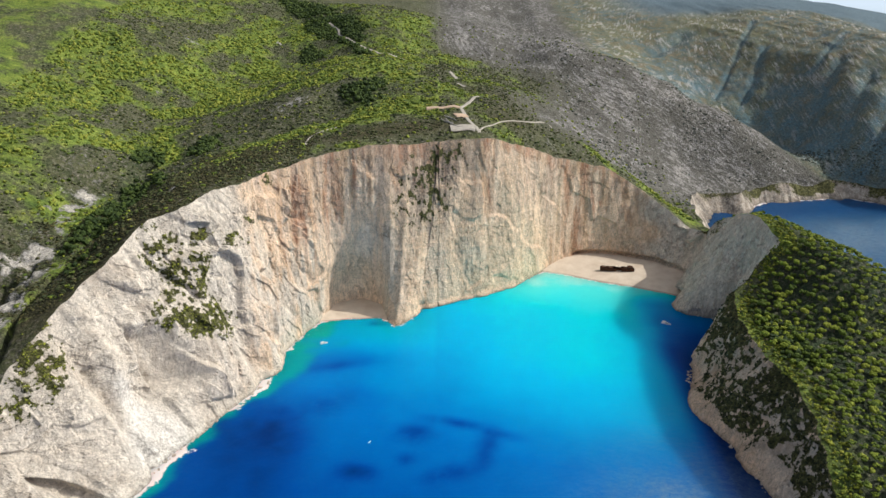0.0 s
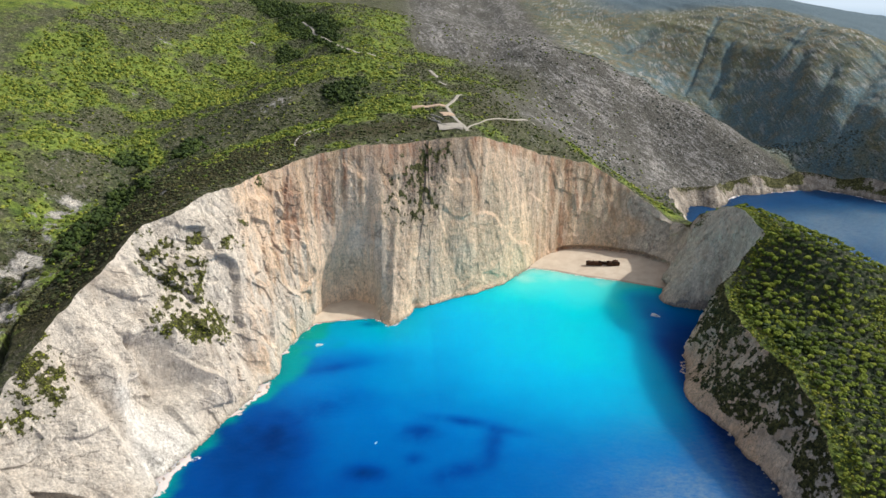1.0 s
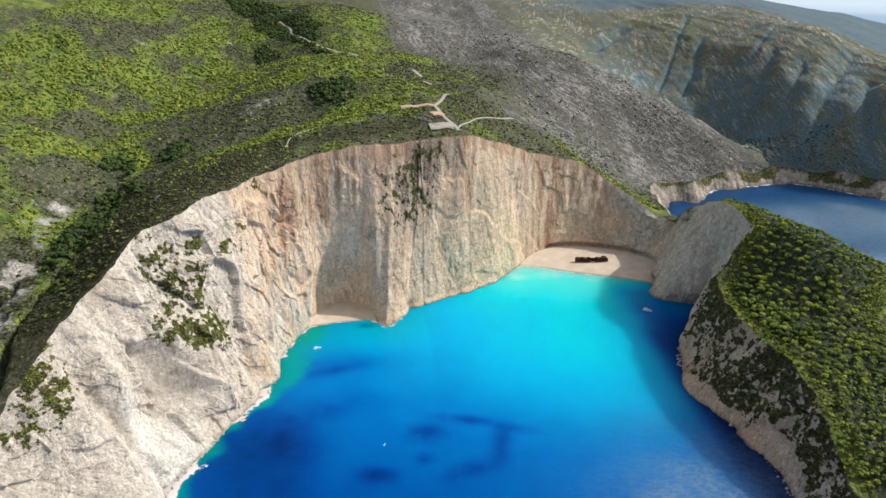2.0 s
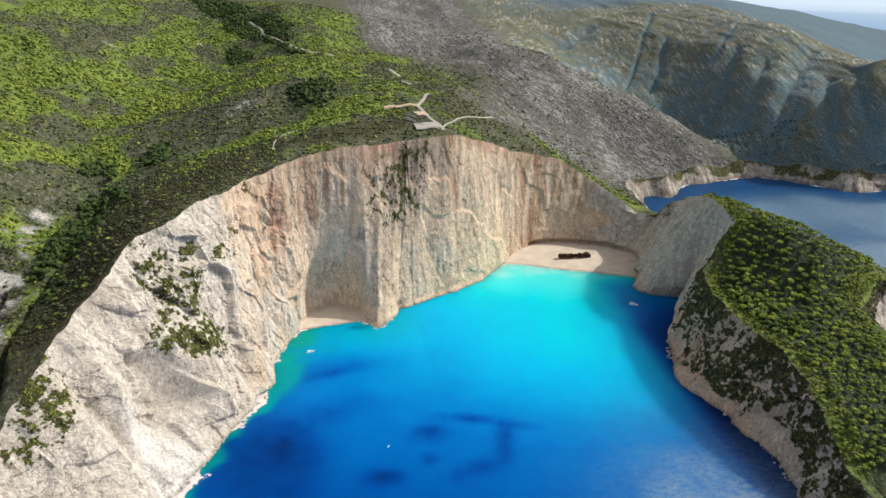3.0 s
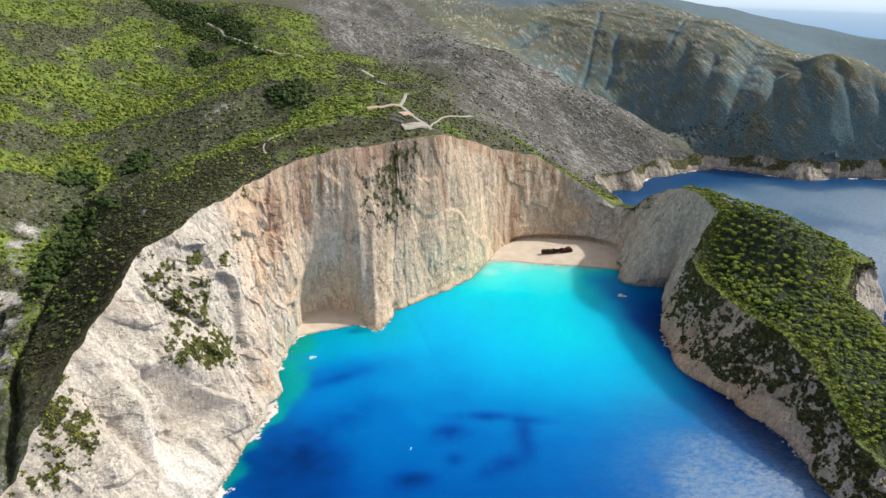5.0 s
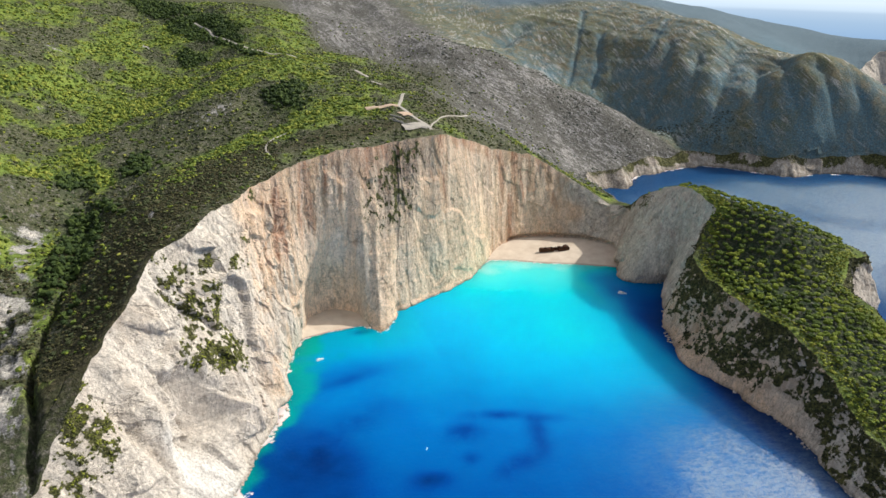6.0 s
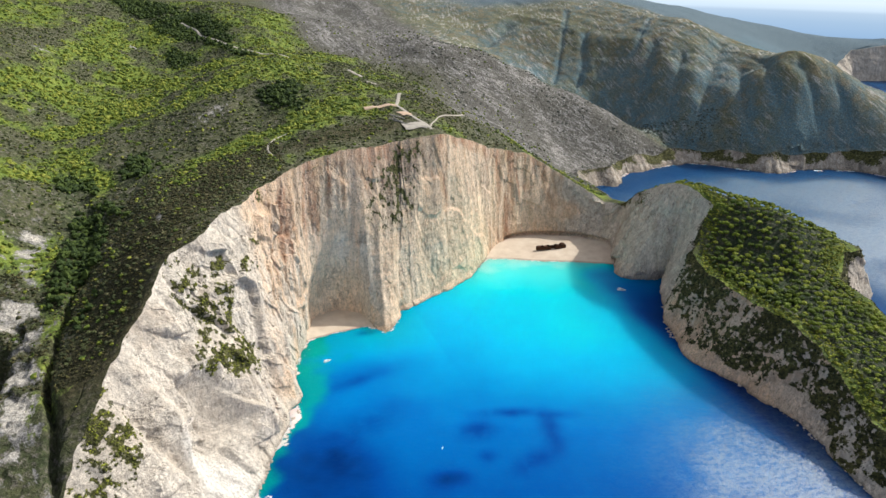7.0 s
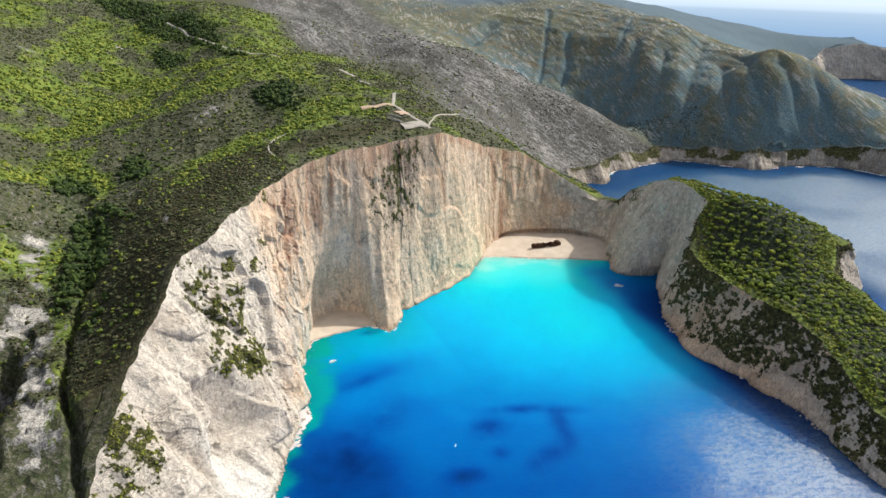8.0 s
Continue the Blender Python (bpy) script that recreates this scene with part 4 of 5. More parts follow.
    index[rows:] = 1
    me.polygons.foreach_set("material_index", index.ravel())
    return tagged(new(name, me), label, "cliff", kind="structure")


make_cliff("cliff_bay", 3, BAY_END + 1, 1.6, 140, "tall white and ochre limestone cliff round the bay")
make_cliff("cliff_headland", BAY_END, HEAD_END + 3, 1.9, 76, "grey limestone headland cliff with dark scrub on its shaded side", 1.0)
make_cliff("cliff_far_coast", HEAD_END + 1, len(STATIONS) - 8, 3.0, 24, "low pale sea cliff along the far bay", 0.7)
make_cliff("cliff_distant", len(STATIONS) - 9, len(STATIONS) - 1, 12.0, 14, "distant cape cliffs painted pale as haze", 4.0)
make_cliff("cliff_near_coast", 0, 4, 8.0, 30, "rocky limestone coast", 0.8)


# ---------------------------------------------------------------- land
LAND = {}


def sample(key, x, y):
    """A value of the land's grid between its points."""
    xs, ys, q = LAND["xs"], LAND["ys"], LAND[key]
    x, y = np.atleast_1d(np.asarray(x, float)), np.atleast_1d(np.asarray(y, float))
    i = np.clip(np.searchsorted(xs, x) - 1, 0, len(xs) - 2)
    j = np.clip(np.searchsorted(ys, y) - 1, 0, len(ys) - 2)
    u, v = (x - xs[i]) / (xs[i + 1] - xs[i]), (y - ys[j]) / (ys[j + 1] - ys[j])
    return (q[j, i] * (1 - u) + q[j, i + 1] * u) * (1 - v) + (q[j + 1, i] * (1 - u) + q[j + 1, i + 1] * u) * v


def make_land():
    xs, ys = spaced(-2600, -600, 1180, 3600, 4.2, 1.09), spaced(250, 430, 1900, 4600, 4.2, 1.07)
    xs = np.unique(np.concatenate([xs, np.arange(-440, -220, 2.1)]).round(2))
    ys = np.unique(np.concatenate([ys, np.arange(440, 760, 2.1)]).round(2))
    gx, gy = np.meshgrid(xs, ys)
    x, y = gx.ravel(), gy.ravel()
    inland = rim_distance(x, y)
    z = height(x, y, inland)
    green, rock, forest, hazed_sage, heath, burnt = zone(x, y, z, inland)
    shape = gx.shape
    for key, q in (("z", z), ("inland", inland), ("green", green), ("rock", rock), ("forest", forest), ("burnt", burnt)):
        LAND[key] = q.reshape(shape)
    LAND["xs"], LAND["ys"] = xs, ys
    z = z - 9 * step(15, 5, inland)
    faces = grid_faces(len(ys), len(xs))
    keep = (inland[faces] > -1.0).all(1)
    faces = faces[keep]
    used, faces = np.unique(faces, return_inverse=True)
    faces = faces.reshape(-1, 4)
    me = mesh_from("ground", np.c_[x, y, z][used], faces, {"green": green[used], "rock": rock[used], "forest": forest[used], "hazed_sage": hazed_sage[used], "heath": heath[used], "burnt": burnt[used]})
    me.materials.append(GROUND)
    return tagged(new("ground", me), "hilly coast land with green scrub, soil and grey limestone", "ground", kind="structure")


make_land()


def make_beach(name, front, back, top, label):
    u = np.linspace(0, 1, 60)

    def along(line):
        at = np.r_[0, np.cumsum(np.hypot(*np.diff(line, axis=0).T))]
        return np.stack([np.interp(u * at[-1], at, line[:, c]) for c in (0, 1)], 1)
    f, b = along(front), along(back)
    rows = []
    wet = []
    for w in np.linspace(-0.35, 1.12, 26):
        p = f + (b - f) * w
        z = np.where(w < 0, w * 9, top * (1 - (1 - min(max(w, 0), 1)) ** 1.7)) + 0.25 * fbm(p[:, 0], p[:, 1], 0.0, 12, 3)
        rows.append(np.c_[p, np.broadcast_to(z, len(p))])
        wet.append(np.full(len(p), 1 - min(max(w / 0.09, 0), 1)))
    me = mesh_from(name, np.concatenate(rows), grid_faces(len(rows), 60), {"wet": np.concatenate(wet)})
    me.materials.append(SAND)
    return tagged(new(name, me), label, "beach", kind="structure")


make_beach("beach", np.array([(138, 932), (153, 939), (187, 926), (216, 909), (263, 890), (313, 867), (330, 856)], float),
           np.array([(150, 950), (178, 985), (229, 1003), (278, 994), (318, 968), (350, 925), (352, 890)], float), 5.5, "pale sand beach under tall cliffs")
make_beach("cove_beach", np.array([(-150, 772), (-142, 779), (-109, 786), (-72, 790), (-60, 782)], float),
           np.array([(-146, 800), (-128, 824), (-98, 834), (-72, 822), (-60, 800)], float), 5.0, "small pale beach at the foot of a cliff hollow")

# ---------------------------------------------------------------- distance: glowing backdrop painted as hazy sea and sky behind everything


def make_backdrop():
    m = Nodes("glowing_hazy_distance")
    zc = m.n.new("ShaderNodeSeparateXYZ")
    m.put(zc.inputs[0], m.n.new("ShaderNodeTexCoord").outputs["Object"])
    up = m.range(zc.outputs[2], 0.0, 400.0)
    # the ring glows by itself; haze and sky are painted by height
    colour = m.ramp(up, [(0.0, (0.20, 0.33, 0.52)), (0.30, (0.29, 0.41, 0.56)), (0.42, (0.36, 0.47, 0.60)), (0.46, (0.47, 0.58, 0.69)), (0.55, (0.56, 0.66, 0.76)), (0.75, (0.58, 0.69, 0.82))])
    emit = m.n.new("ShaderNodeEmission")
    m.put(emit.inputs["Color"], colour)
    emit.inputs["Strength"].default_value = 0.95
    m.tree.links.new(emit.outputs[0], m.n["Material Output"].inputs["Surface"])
    az = np.radians(np.linspace(8, 80, 60))
    zs = np.array([-20, 200, 420, 800.0])
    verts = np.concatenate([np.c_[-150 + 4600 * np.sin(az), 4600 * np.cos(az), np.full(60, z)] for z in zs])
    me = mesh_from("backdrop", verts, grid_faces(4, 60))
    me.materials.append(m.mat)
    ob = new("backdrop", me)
    ob.visible_shadow = False
    return tagged(ob, "glowing backdrop painted as hazy pale blue sea and sky", "backdrop", kind="structure")


make_backdrop()


# ---------------------------------------------------------------- shared builders
def plain(name, colour, rough=0.7, metal=0.0, vary=0.25, scale=1.5):
    m = Nodes(name)
    n = m.noise(m.place(), scale, 5, 0.65)
    dark = tuple(c * (1 - vary) for c in colour)
    return m.done(m.mix(n, dark, tuple(min(1, c * (1 + vary)) for c in colour)), rough, m.bump(n, 0.3, 0.05), metal)


def part(name, bm, material, parent=None, label=""):
    me = bpy.data.meshes.new(name)
    bm.to_mesh(me)
    bm.free()
    me.materials.append(material)
    ob = new(name, me)
    ob.parent = parent
    if label:
        ob["label"] = label
    return ob


def box(bm, x0, x1, y0, y1, z0, z1, bevel=0.0):
    r = bmesh.ops.create_cube(bm, size=1, matrix=Matrix.Translation(((x0 + x1) / 2, (y0 + y1) / 2, (z0 + z1) / 2)) @ Matrix.Diagonal((x1 - x0, y1 - y0, z1 - z0, 1)))
    if bevel:
        edges = list({e for v in r["verts"] for e in v.link_edges})
        bmesh.ops.bevel(bm, geom=edges, offset=bevel, segments=2, profile=0.5, affect="EDGES")


def rod(bm, a, b, r0, r1=None, sides=8):
    a, b = Vector(a), Vector(b)
    d = b - a
    m = Matrix.Translation((a + b) / 2) @ d.to_track_quat("Z", "Y").to_matrix().to_4x4()
    bmesh.ops.create_cone(bm, cap_ends=True, segments=sides, radius1=r0, radius2=r0 if r1 is None else r1, depth=d.length, matrix=m)


def empty(name, m, label, category, group=""):
    ob = new(name)
    ob.matrix_world = m
    return tagged(ob, label, category, group)


# ---------------------------------------------------------------- plants
def leaf_material(name, stops, island):
    m = Nodes(name)
    p = m.place()
    tint = m.ramp(m.random(island), stops)
    shade = m.noise(p, 1.1, 4, 0.7)
    base = m.mix(m.range(shade, 0.35, 0.65), m.mix(0.38, tint, (0.012, 0.02, 0.006)), tint)
    m.bsdf.inputs["Subsurface Weight"].default_value = 0.0
    return m.done(base, 0.75, m.bump(shade, 1.0, 0.8), specular=0.15)


PINE = [(0.0, (0.055, 0.09, 0.014)), (0.4, (0.12, 0.17, 0.02)), (0.75, (0.21, 0.265, 0.028)), (1.0, (0.30, 0.335, 0.045))]
SCRUB_BRIGHT = [(0.0, (0.068, 0.115, 0.024)), (0.35, (0.145, 0.198, 0.034)), (0.7, (0.245, 0.295, 0.042)), (1.0, (0.35, 0.365, 0.07))]
SCRUB_DULL = [(0.0, (0.045, 0.056, 0.026)), (0.4, (0.08, 0.096, 0.04)), (0.8, (0.12, 0.135, 0.055)), (1.0, (0.17, 0.15, 0.08))]
EDGE = [(0.0, (0.10, 0.13, 0.02)), (0.4, (0.20, 0.24, 0.028)), (0.75, (0.31, 0.34, 0.04)), (1.0, (0.40, 0.38, 0.07))]
HEATHER = [(0.0, (0.03, 0.031, 0.014)), (0.45, (0.058, 0.057, 0.025)), (0.8, (0.10, 0.088, 0.04)), (1.0, (0.14, 0.13, 0.045))]
SCRUB_FAR = [(0.0, (0.07, 0.088, 0.08)), (0.5, (0.10, 0.118, 0.10)), (1.0, (0.14, 0.145, 0.115))]
LEDGE = [(0.0, (0.06, 0.07, 0.02)), (0.35, (0.13, 0.14, 0.035)), (0.7, (0.23, 0.25, 0.04)), (1.0, (0.34, 0.37, 0.05))]
# scrub colour with the headland's shade already darkened into it
SHADE_DARKENED = [(0.0, (0.024, 0.027, 0.013)), (0.6, (0.045, 0.048, 0.02)), (1.0, (0.085, 0.085, 0.032))]
WOOD_DARK = [(0.0, (0.028, 0.048, 0.016)), (0.5, (0.048, 0.078, 0.02)), (1.0, (0.09, 0.13, 0.026))]
pine_leaf = leaf_material("pine_foliage", PINE, False)
pine_leaf_far = leaf_material("pine_foliage_massed", PINE, True)
bright_leaf = leaf_material("bright_scrub_foliage", SCRUB_BRIGHT, True)
dull_leaf = leaf_material("dull_scrub_foliage", SCRUB_DULL, True)
edge_leaf = leaf_material("edge_foliage", EDGE, True)
heath_leaf = leaf_material("heath_foliage", HEATHER, True)
far_leaf = leaf_material("far_scrub_foliage", SCRUB_FAR, True)
ledge_leaf = leaf_material("ledge_foliage", LEDGE, True)
wall_leaf = leaf_material("shade_darkened_foliage", SHADE_DARKENED, True)
dark_leaf = leaf_material("dark_wood_foliage", WOOD_DARK, True)
bark = plain("pine_bark", (0.14, 0.10, 0.07), 0.9)


def lump(level):
    bm = bmesh.new()
    bmesh.ops.create_icosphere(bm, subdivisions=level, radius=1)
    v = np.array([q.co for q in bm.verts])
    f = np.array([[q.index for q in t.verts] for t in bm.faces])
    bm.free()
    return v, f


LUMP1, LUMP2 = lump(1), lump(2)
rng = np.random.default_rng(7)


def massed(name, centres, radii, flat, material, label, category, shape=LUMP1, jitter=0.28):
    """Many uneven leafy clumps in one mesh."""
    base, faces = shape
    n, k = len(centres), len(base)
    r = 1 + jitter * rng.standard_normal((n, k))
    turn = rng.uniform(0, 2 * np.pi, n)
    c, s = np.cos(turn)[:, None], np.sin(turn)[:, None]
    stretch = rng.uniform(0.75, 1.3, (n, 1))
    x, y, z = base[None, :, 0] * r * stretch, base[None, :, 1] * r / stretch, base[None, :, 2] * r * flat
    v = np.stack([(x * c - y * s) * radii[:, None], (x * s + y * c) * radii[:, None], z * radii[:, None]], -1) + centres[:, None, :]
    f = (faces[None] + (np.arange(n) * k)[:, None, None]).reshape(-1, 3)
    me = mesh_from(name, v.reshape(-1, 3), f, smooth=False)
    me.materials.append(material)
    return tagged(new(name, me), label, category, kind="stuff")


def scattered(n, x0, x1, y0, y1):
    return rng.uniform(x0, x1, n), rng.uniform(y0, y1, n)


def clumps(x, y, z, size, count, lift):
    """Each plant becomes a few clumps side by side."""
    cs, rs = [], []
    for i in range(count):
        a, d = rng.uniform(0, 6.28, len(x)), (0 if i == 0 else 0.75) * size * rng.uniform(0.5, 1.1, len(x))
        rs.append(size * (1.0 if i == 0 else 0.7) * rng.uniform(0.8, 1.15, len(x)))
        cs.append(np.c_[x + d * np.cos(a), y + d * np.sin(a), z + lift * rs[-1] * rng.uniform(0.7, 1.2, len(x))])
    return np.concatenate(cs), np.concatenate(rs)


def off_tracks(x, y):
    keep = np.ones(len(x), bool)
    for line, w in CLEARINGS:
        keep &= line_distance(x, y, np.array(line, float)) > w
    return keep


ROAD = [(52, 908), (48, 918), (42, 928), (38, 940), (34, 960), (31, 978), (29, 993), (36, 1012), (42, 1028), (52, 1056), (57, 1068)]
ROAD_MIDDLE = [(28, 1186), (25, 1200), (22, 1218), (18, 1236)]
ROAD_BEND = [(40, 1138), (36, 1148), (29, 1158)]
UPPER_ROAD = [(-60, 1270), (-82, 1275), (-105, 1320), (-125, 1370), (-160, 1430), (-190, 1468), (-203, 1492), (-205, 1520), (-220, 1556), (-232, 1572)]
SPUR = [(29, 993), (16, 994), (0, 989), (-18, 988)]
FOOTPATH = [(52, 914), (64, 938), (74, 955), (88, 980), (108, 1002), (134, 1028), (158, 1062), (166, 1062), (168, 1052)]
RIM_PATH = [(-160, 838), (-163, 865), (-158, 890), (-147, 911), (-130, 925)]
CLEARINGS = [(ROAD, 6), (ROAD_MIDDLE, 6), (ROAD_BEND, 5), (UPPER_ROAD, 6), (SPUR, 8), (FOOTPATH, 3), (RIM_PATH, 3), ([(16, 914), (42, 916)], 12), ([(20, 950), (36, 956)], 10)]


def make_scrub():
    # nearer hills
    x, y = scattered(150000, -600, 420, 560, 1750)
    inland, green, forest, rock = (sample(k, x, y) for k in ("inland", "green", "forest", "rock"))
    patchy = 0.5 + 0.5 * fbm(x, y, 4.0, 14, 3)
    hill = (x < 250 + 0.25 * (1000 - y)) | (y > 1000)
    base = (inland > 2) & off_tracks(x, y) & hill
    chance = rng.uniform(0, 1, len(x))
    far_thin = np.where(y > 1350, 0.6, 1.0)
    grey = sample("burnt", x, y)
    pick = base & (chance < (0.03 + 0.42 * step(0.3, 0.8, green)) * (0.35 + 0.9 * patchy) * far_thin * np.clip(1.15 - 1.6 * np.maximum(rock, 0), 0.1, 1)) & (forest < 0.45)
    gx, gy = x[pick], y[pick]
    size = rng.uniform(1.1, 2.6, len(gx)) * (1 + 0.35 * step(0.4, 0.9, sample("green", gx, gy)))
    massed("scrub_bright", *clumps(gx, gy, sample("z", gx, gy), size, 2, 0.35), 0.75, bright_leaf, "dense bright green scrub bushes on the hills", "scrub")
    chance = rng.uniform(0, 1, len(x))
    pick = base & (chance < 0.3 * step(0.7, 0.2, green) * (0.2 + 1.1 * patchy) * np.where(rock > 0.2, 0.3, 1) * np.where(grey > 0.4, 0.12, 1)) & (forest < 0.45)
    dx, dy = x[pick], y[pick]
    massed("scrub_dull", *clumps(dx, dy, sample("z", dx, dy), rng.uniform(0.8, 2.1, len(dx)), 2, 0.35), 0.7, dull_leaf, "low dull olive and brown scrub on stony ground", "scrub")
    chance = rng.uniform(0, 1, len(x))
    pick = base & (chance < 0.5 * step(0.3, 0.6, forest))
    wx, wy = x[pick], y[pick]
    massed("woodland", *clumps(wx, wy, sample("z", wx, wy), rng.uniform(2.0, 3.4, len(wx)), 2, 0.9), 0.9, dark_leaf, "dark green pine woodland in the ravines", "woodland")
    # heathy slope behind the near rim
    x, y = scattered(60000, -430, -150, 540, 900)
    inland, green = sample("inland", x, y), sample("green", x, y)
    pick = (inland > 1) & (inland < 150) & (sample("rock", x, y) < 0.3) & (rng.uniform(0, 1, len(x)) < 0.12 + 0.3 * (0.5 + 0.5 * fbm(x, y, 9.0, 12, 3)))
    hx, hy = x[pick], y[pick]
    massed("heath", *clumps(hx, hy, sample("z", hx, hy), rng.uniform(0.5, 1.35, len(hx)), 1, 0.3), 0.7, heath_leaf, "low brown and olive heath behind the rim", "scrub")
    x, y = scattered(1100, -430, -150, 470, 900)
    clus = fbm(x, y, 21.0, 40, 4) - 0.2
    pick = (sample("inland", x, y) > 2) & (sample("inland", x, y) < 120) & (clus > 0.12) & (rng.uniform(0, 1, len(x)) > 0.8 * sample("rock", x, y))
    hx, hy = x[pick], y[pick]
    massed("rim_bushes", *clumps(hx, hy, sample("z", hx, hy), rng.uniform(0.9, 2.6, len(hx)), 3, 0.5), 0.85, bright_leaf, "yellow-green bushes in clusters near the rim", "scrub")
    # far slopes
    x, y = scattered(60000, 240, 900, 1080, 1620)
    inland, forest = sample("inland", x, y), sample("forest", x, y)
    pick = (inland > 4) & (y + 0.7 * (x - 600) < 1540) & (rng.uniform(0, 1, len(x)) < 0.01 + 0.2 * step(0.2, 0.5, forest) + 0.10 * step(-0.05, 0.5, fbm(x, y, 6.0, 50, 4)))
    fx, fy = x[pick], y[pick]
    massed("scrub_far", *clumps(fx, fy, sample("z", fx, fy), rng.uniform(1.0, 2.4, len(fx)), 1, 0.3), 0.6, far_leaf, "sparse grey-green scrub on the far slopes", "scrub")


make_scrub()


# ---------------------------------------------------------------- pines on the headland
def pine_meshes(seed):
    r = np.random.default_rng(seed)
    base, faces = LUMP2
    vs, fs, at = [], [], 0
    for i in range(12):
        a, d = r.uniform(0, 6.28), math.sqrt(r.uniform(0.02, 1)) * 2.5
        c = np.array([d * math.cos(a), d * math.sin(a), 3.6 + 1.7 * (1 - (d / 3.1) ** 2) + r.uniform(-0.35, 0.35)])
        k = r.uniform(0.95, 1.55)
        v = base * (1 + 0.15 * r.standard_normal((len(base), 1))) * np.array([1, 1, 0.9]) * k + c
        vs.append(v)
        fs.append(faces + at)
        at += len(v)
    crown = mesh_from("crown", np.concatenate(vs), np.concatenate(fs), smooth=False)
    crown.materials.append(pine_leaf)
    bm = bmesh.new()
    rod(bm, (0, 0, -1.2), (0.15, 0.1, 2.2), 0.28, 0.2, 7)
    rod(bm, (0.15, 0.1, 2.1), (0.1, 0.3, 4.2), 0.2, 0.1, 6)
    for i in range(4):
        a = i * 1.57 + seed
        rod(bm, (0.14, 0.15, 2.3 + 0.2 * i), (1.7 * math.cos(a), 1.7 * math.sin(a), 3.9), 0.11, 0.05, 5)
    trunk = bpy.data.meshes.new("trunk")
    bm.to_mesh(trunk)
    bm.free()
    trunk.materials.append(bark)
    return crown, trunk


def make_pines():
    x, y = scattered(9000, 295, 520, 400, 905)
    inland = sample("inland", x, y)
    ok = (inland > 3) & (inland < 140)
    x, y = x[ok], y[ok]
    kept = []
    cell = {}
    for px, py in zip(x, y):
        gap = 6.5 + 1.2 * math.sin(px * 0.13) * math.sin(py * 0.11)
        key = (int(px // 10), int(py // 10))
        near = [q for a in (-1, 0, 1) for b in (-1, 0, 1) for q in cell.get((key[0] + a, key[1] + b), ())]
        if all((px - qx) ** 2 + (py - qy) ** 2 > gap * gap for qx, qy in near):
            cell.setdefault(key, []).append((px, py))
            kept.append((px, py))
    kept = np.array(kept)
    z = sample("z", kept[:, 0], kept[:, 1])
    size = rng.uniform(0.9, 1.4, len(kept)) * np.where(sample("inland", kept[:, 0], kept[:, 1]) < 12, 0.5, 1.0)
    near = (kept[:, 0] < 425) & (kept[:, 1] > 500) & (kept[:, 1] < 735)
    order = np.flatnonzero(near)[:290]
    kinds = []
    for i in range(4):
        crown, trunk = pine_meshes(i + 3)
        kinds.append((crown, trunk))
    for q, i in enumerate(order):
        crown, trunk = kinds[q % 4]
        m = Matrix.LocRotScale((kept[i, 0], kept[i, 1], z[i] - 0.3), Euler((0, 0, rng.uniform(0, 6.28))), (size[i], size[i], size[i] * rng.uniform(0.85, 1.1)))
        tree = empty("pine_tree", m, "small round-crowned green pine on the headland slope", "tree", "pines on the headland")
        for name, me in (("trunk", trunk), ("crown", crown)):
            ob = new(name, me)
            ob.parent = tree
    rest = np.setdiff1d(np.arange(len(kept)), order)
    cx, cy, cz, cs = kept[rest, 0], kept[rest, 1], z[rest], size[rest]
    cs3 = []
    rs3 = []
    for i in range(8):
        a, d = rng.uniform(0, 6.28, len(rest)), np.sqrt(rng.uniform(0.02, 1, len(rest))) * 2.7 * cs
        cs3.append(np.c_[cx + d * np.cos(a), cy + d * np.sin(a), cz + cs * (3.4 + 1.7 * (1 - (d / 3.1) ** 2 / cs ** 2)) * 0.9])
        rs3.append(cs * rng.uniform(1.1, 1.7, len(rest)))
    massed("pine_canopy", np.concatenate(cs3), np.concatenate(rs3), 0.72, pine_leaf_far, "close canopy of green pines on the headland", "woodland", jitter=0.16)
    # undergrowth, and yellow-green bushes along the edge
    x, y = scattered(16000, 290, 520, 400, 905)
    inland = sample("inland", x, y)
    ok = (inland > 0.5) & (inland < 20) & (rng.uniform(0, 1, len(x)) < 0.75)
    x, y = x[ok], y[ok]
    massed("headland_scrub", *clumps(x, y, sample("z", x, y), rng.uniform(0.7, 1.7, len(x)), 2, 0.35), 0.75, edge_leaf, "yellow-green bushes along the headland's edge", "scrub")
    return len(kept)


make_pines()


def make_cliff_scrub():
    """Bushes that root on the ledges and the shaded side."""
    for key, name, material, share, label, big in (
            ("cliff_bay", "ledge_scrub", ledge_leaf, 0.4, "green bushes rooted on the ledges of the white cliff", 1.15),
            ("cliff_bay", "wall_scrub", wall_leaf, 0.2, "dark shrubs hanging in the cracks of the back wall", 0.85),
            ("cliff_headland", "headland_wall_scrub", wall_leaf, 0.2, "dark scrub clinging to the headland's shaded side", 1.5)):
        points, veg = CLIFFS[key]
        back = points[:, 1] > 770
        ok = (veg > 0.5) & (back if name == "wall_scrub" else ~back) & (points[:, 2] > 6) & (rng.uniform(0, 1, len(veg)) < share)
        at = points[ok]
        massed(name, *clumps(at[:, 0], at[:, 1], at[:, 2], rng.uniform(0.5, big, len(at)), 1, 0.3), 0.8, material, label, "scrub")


make_cliff_scrub()


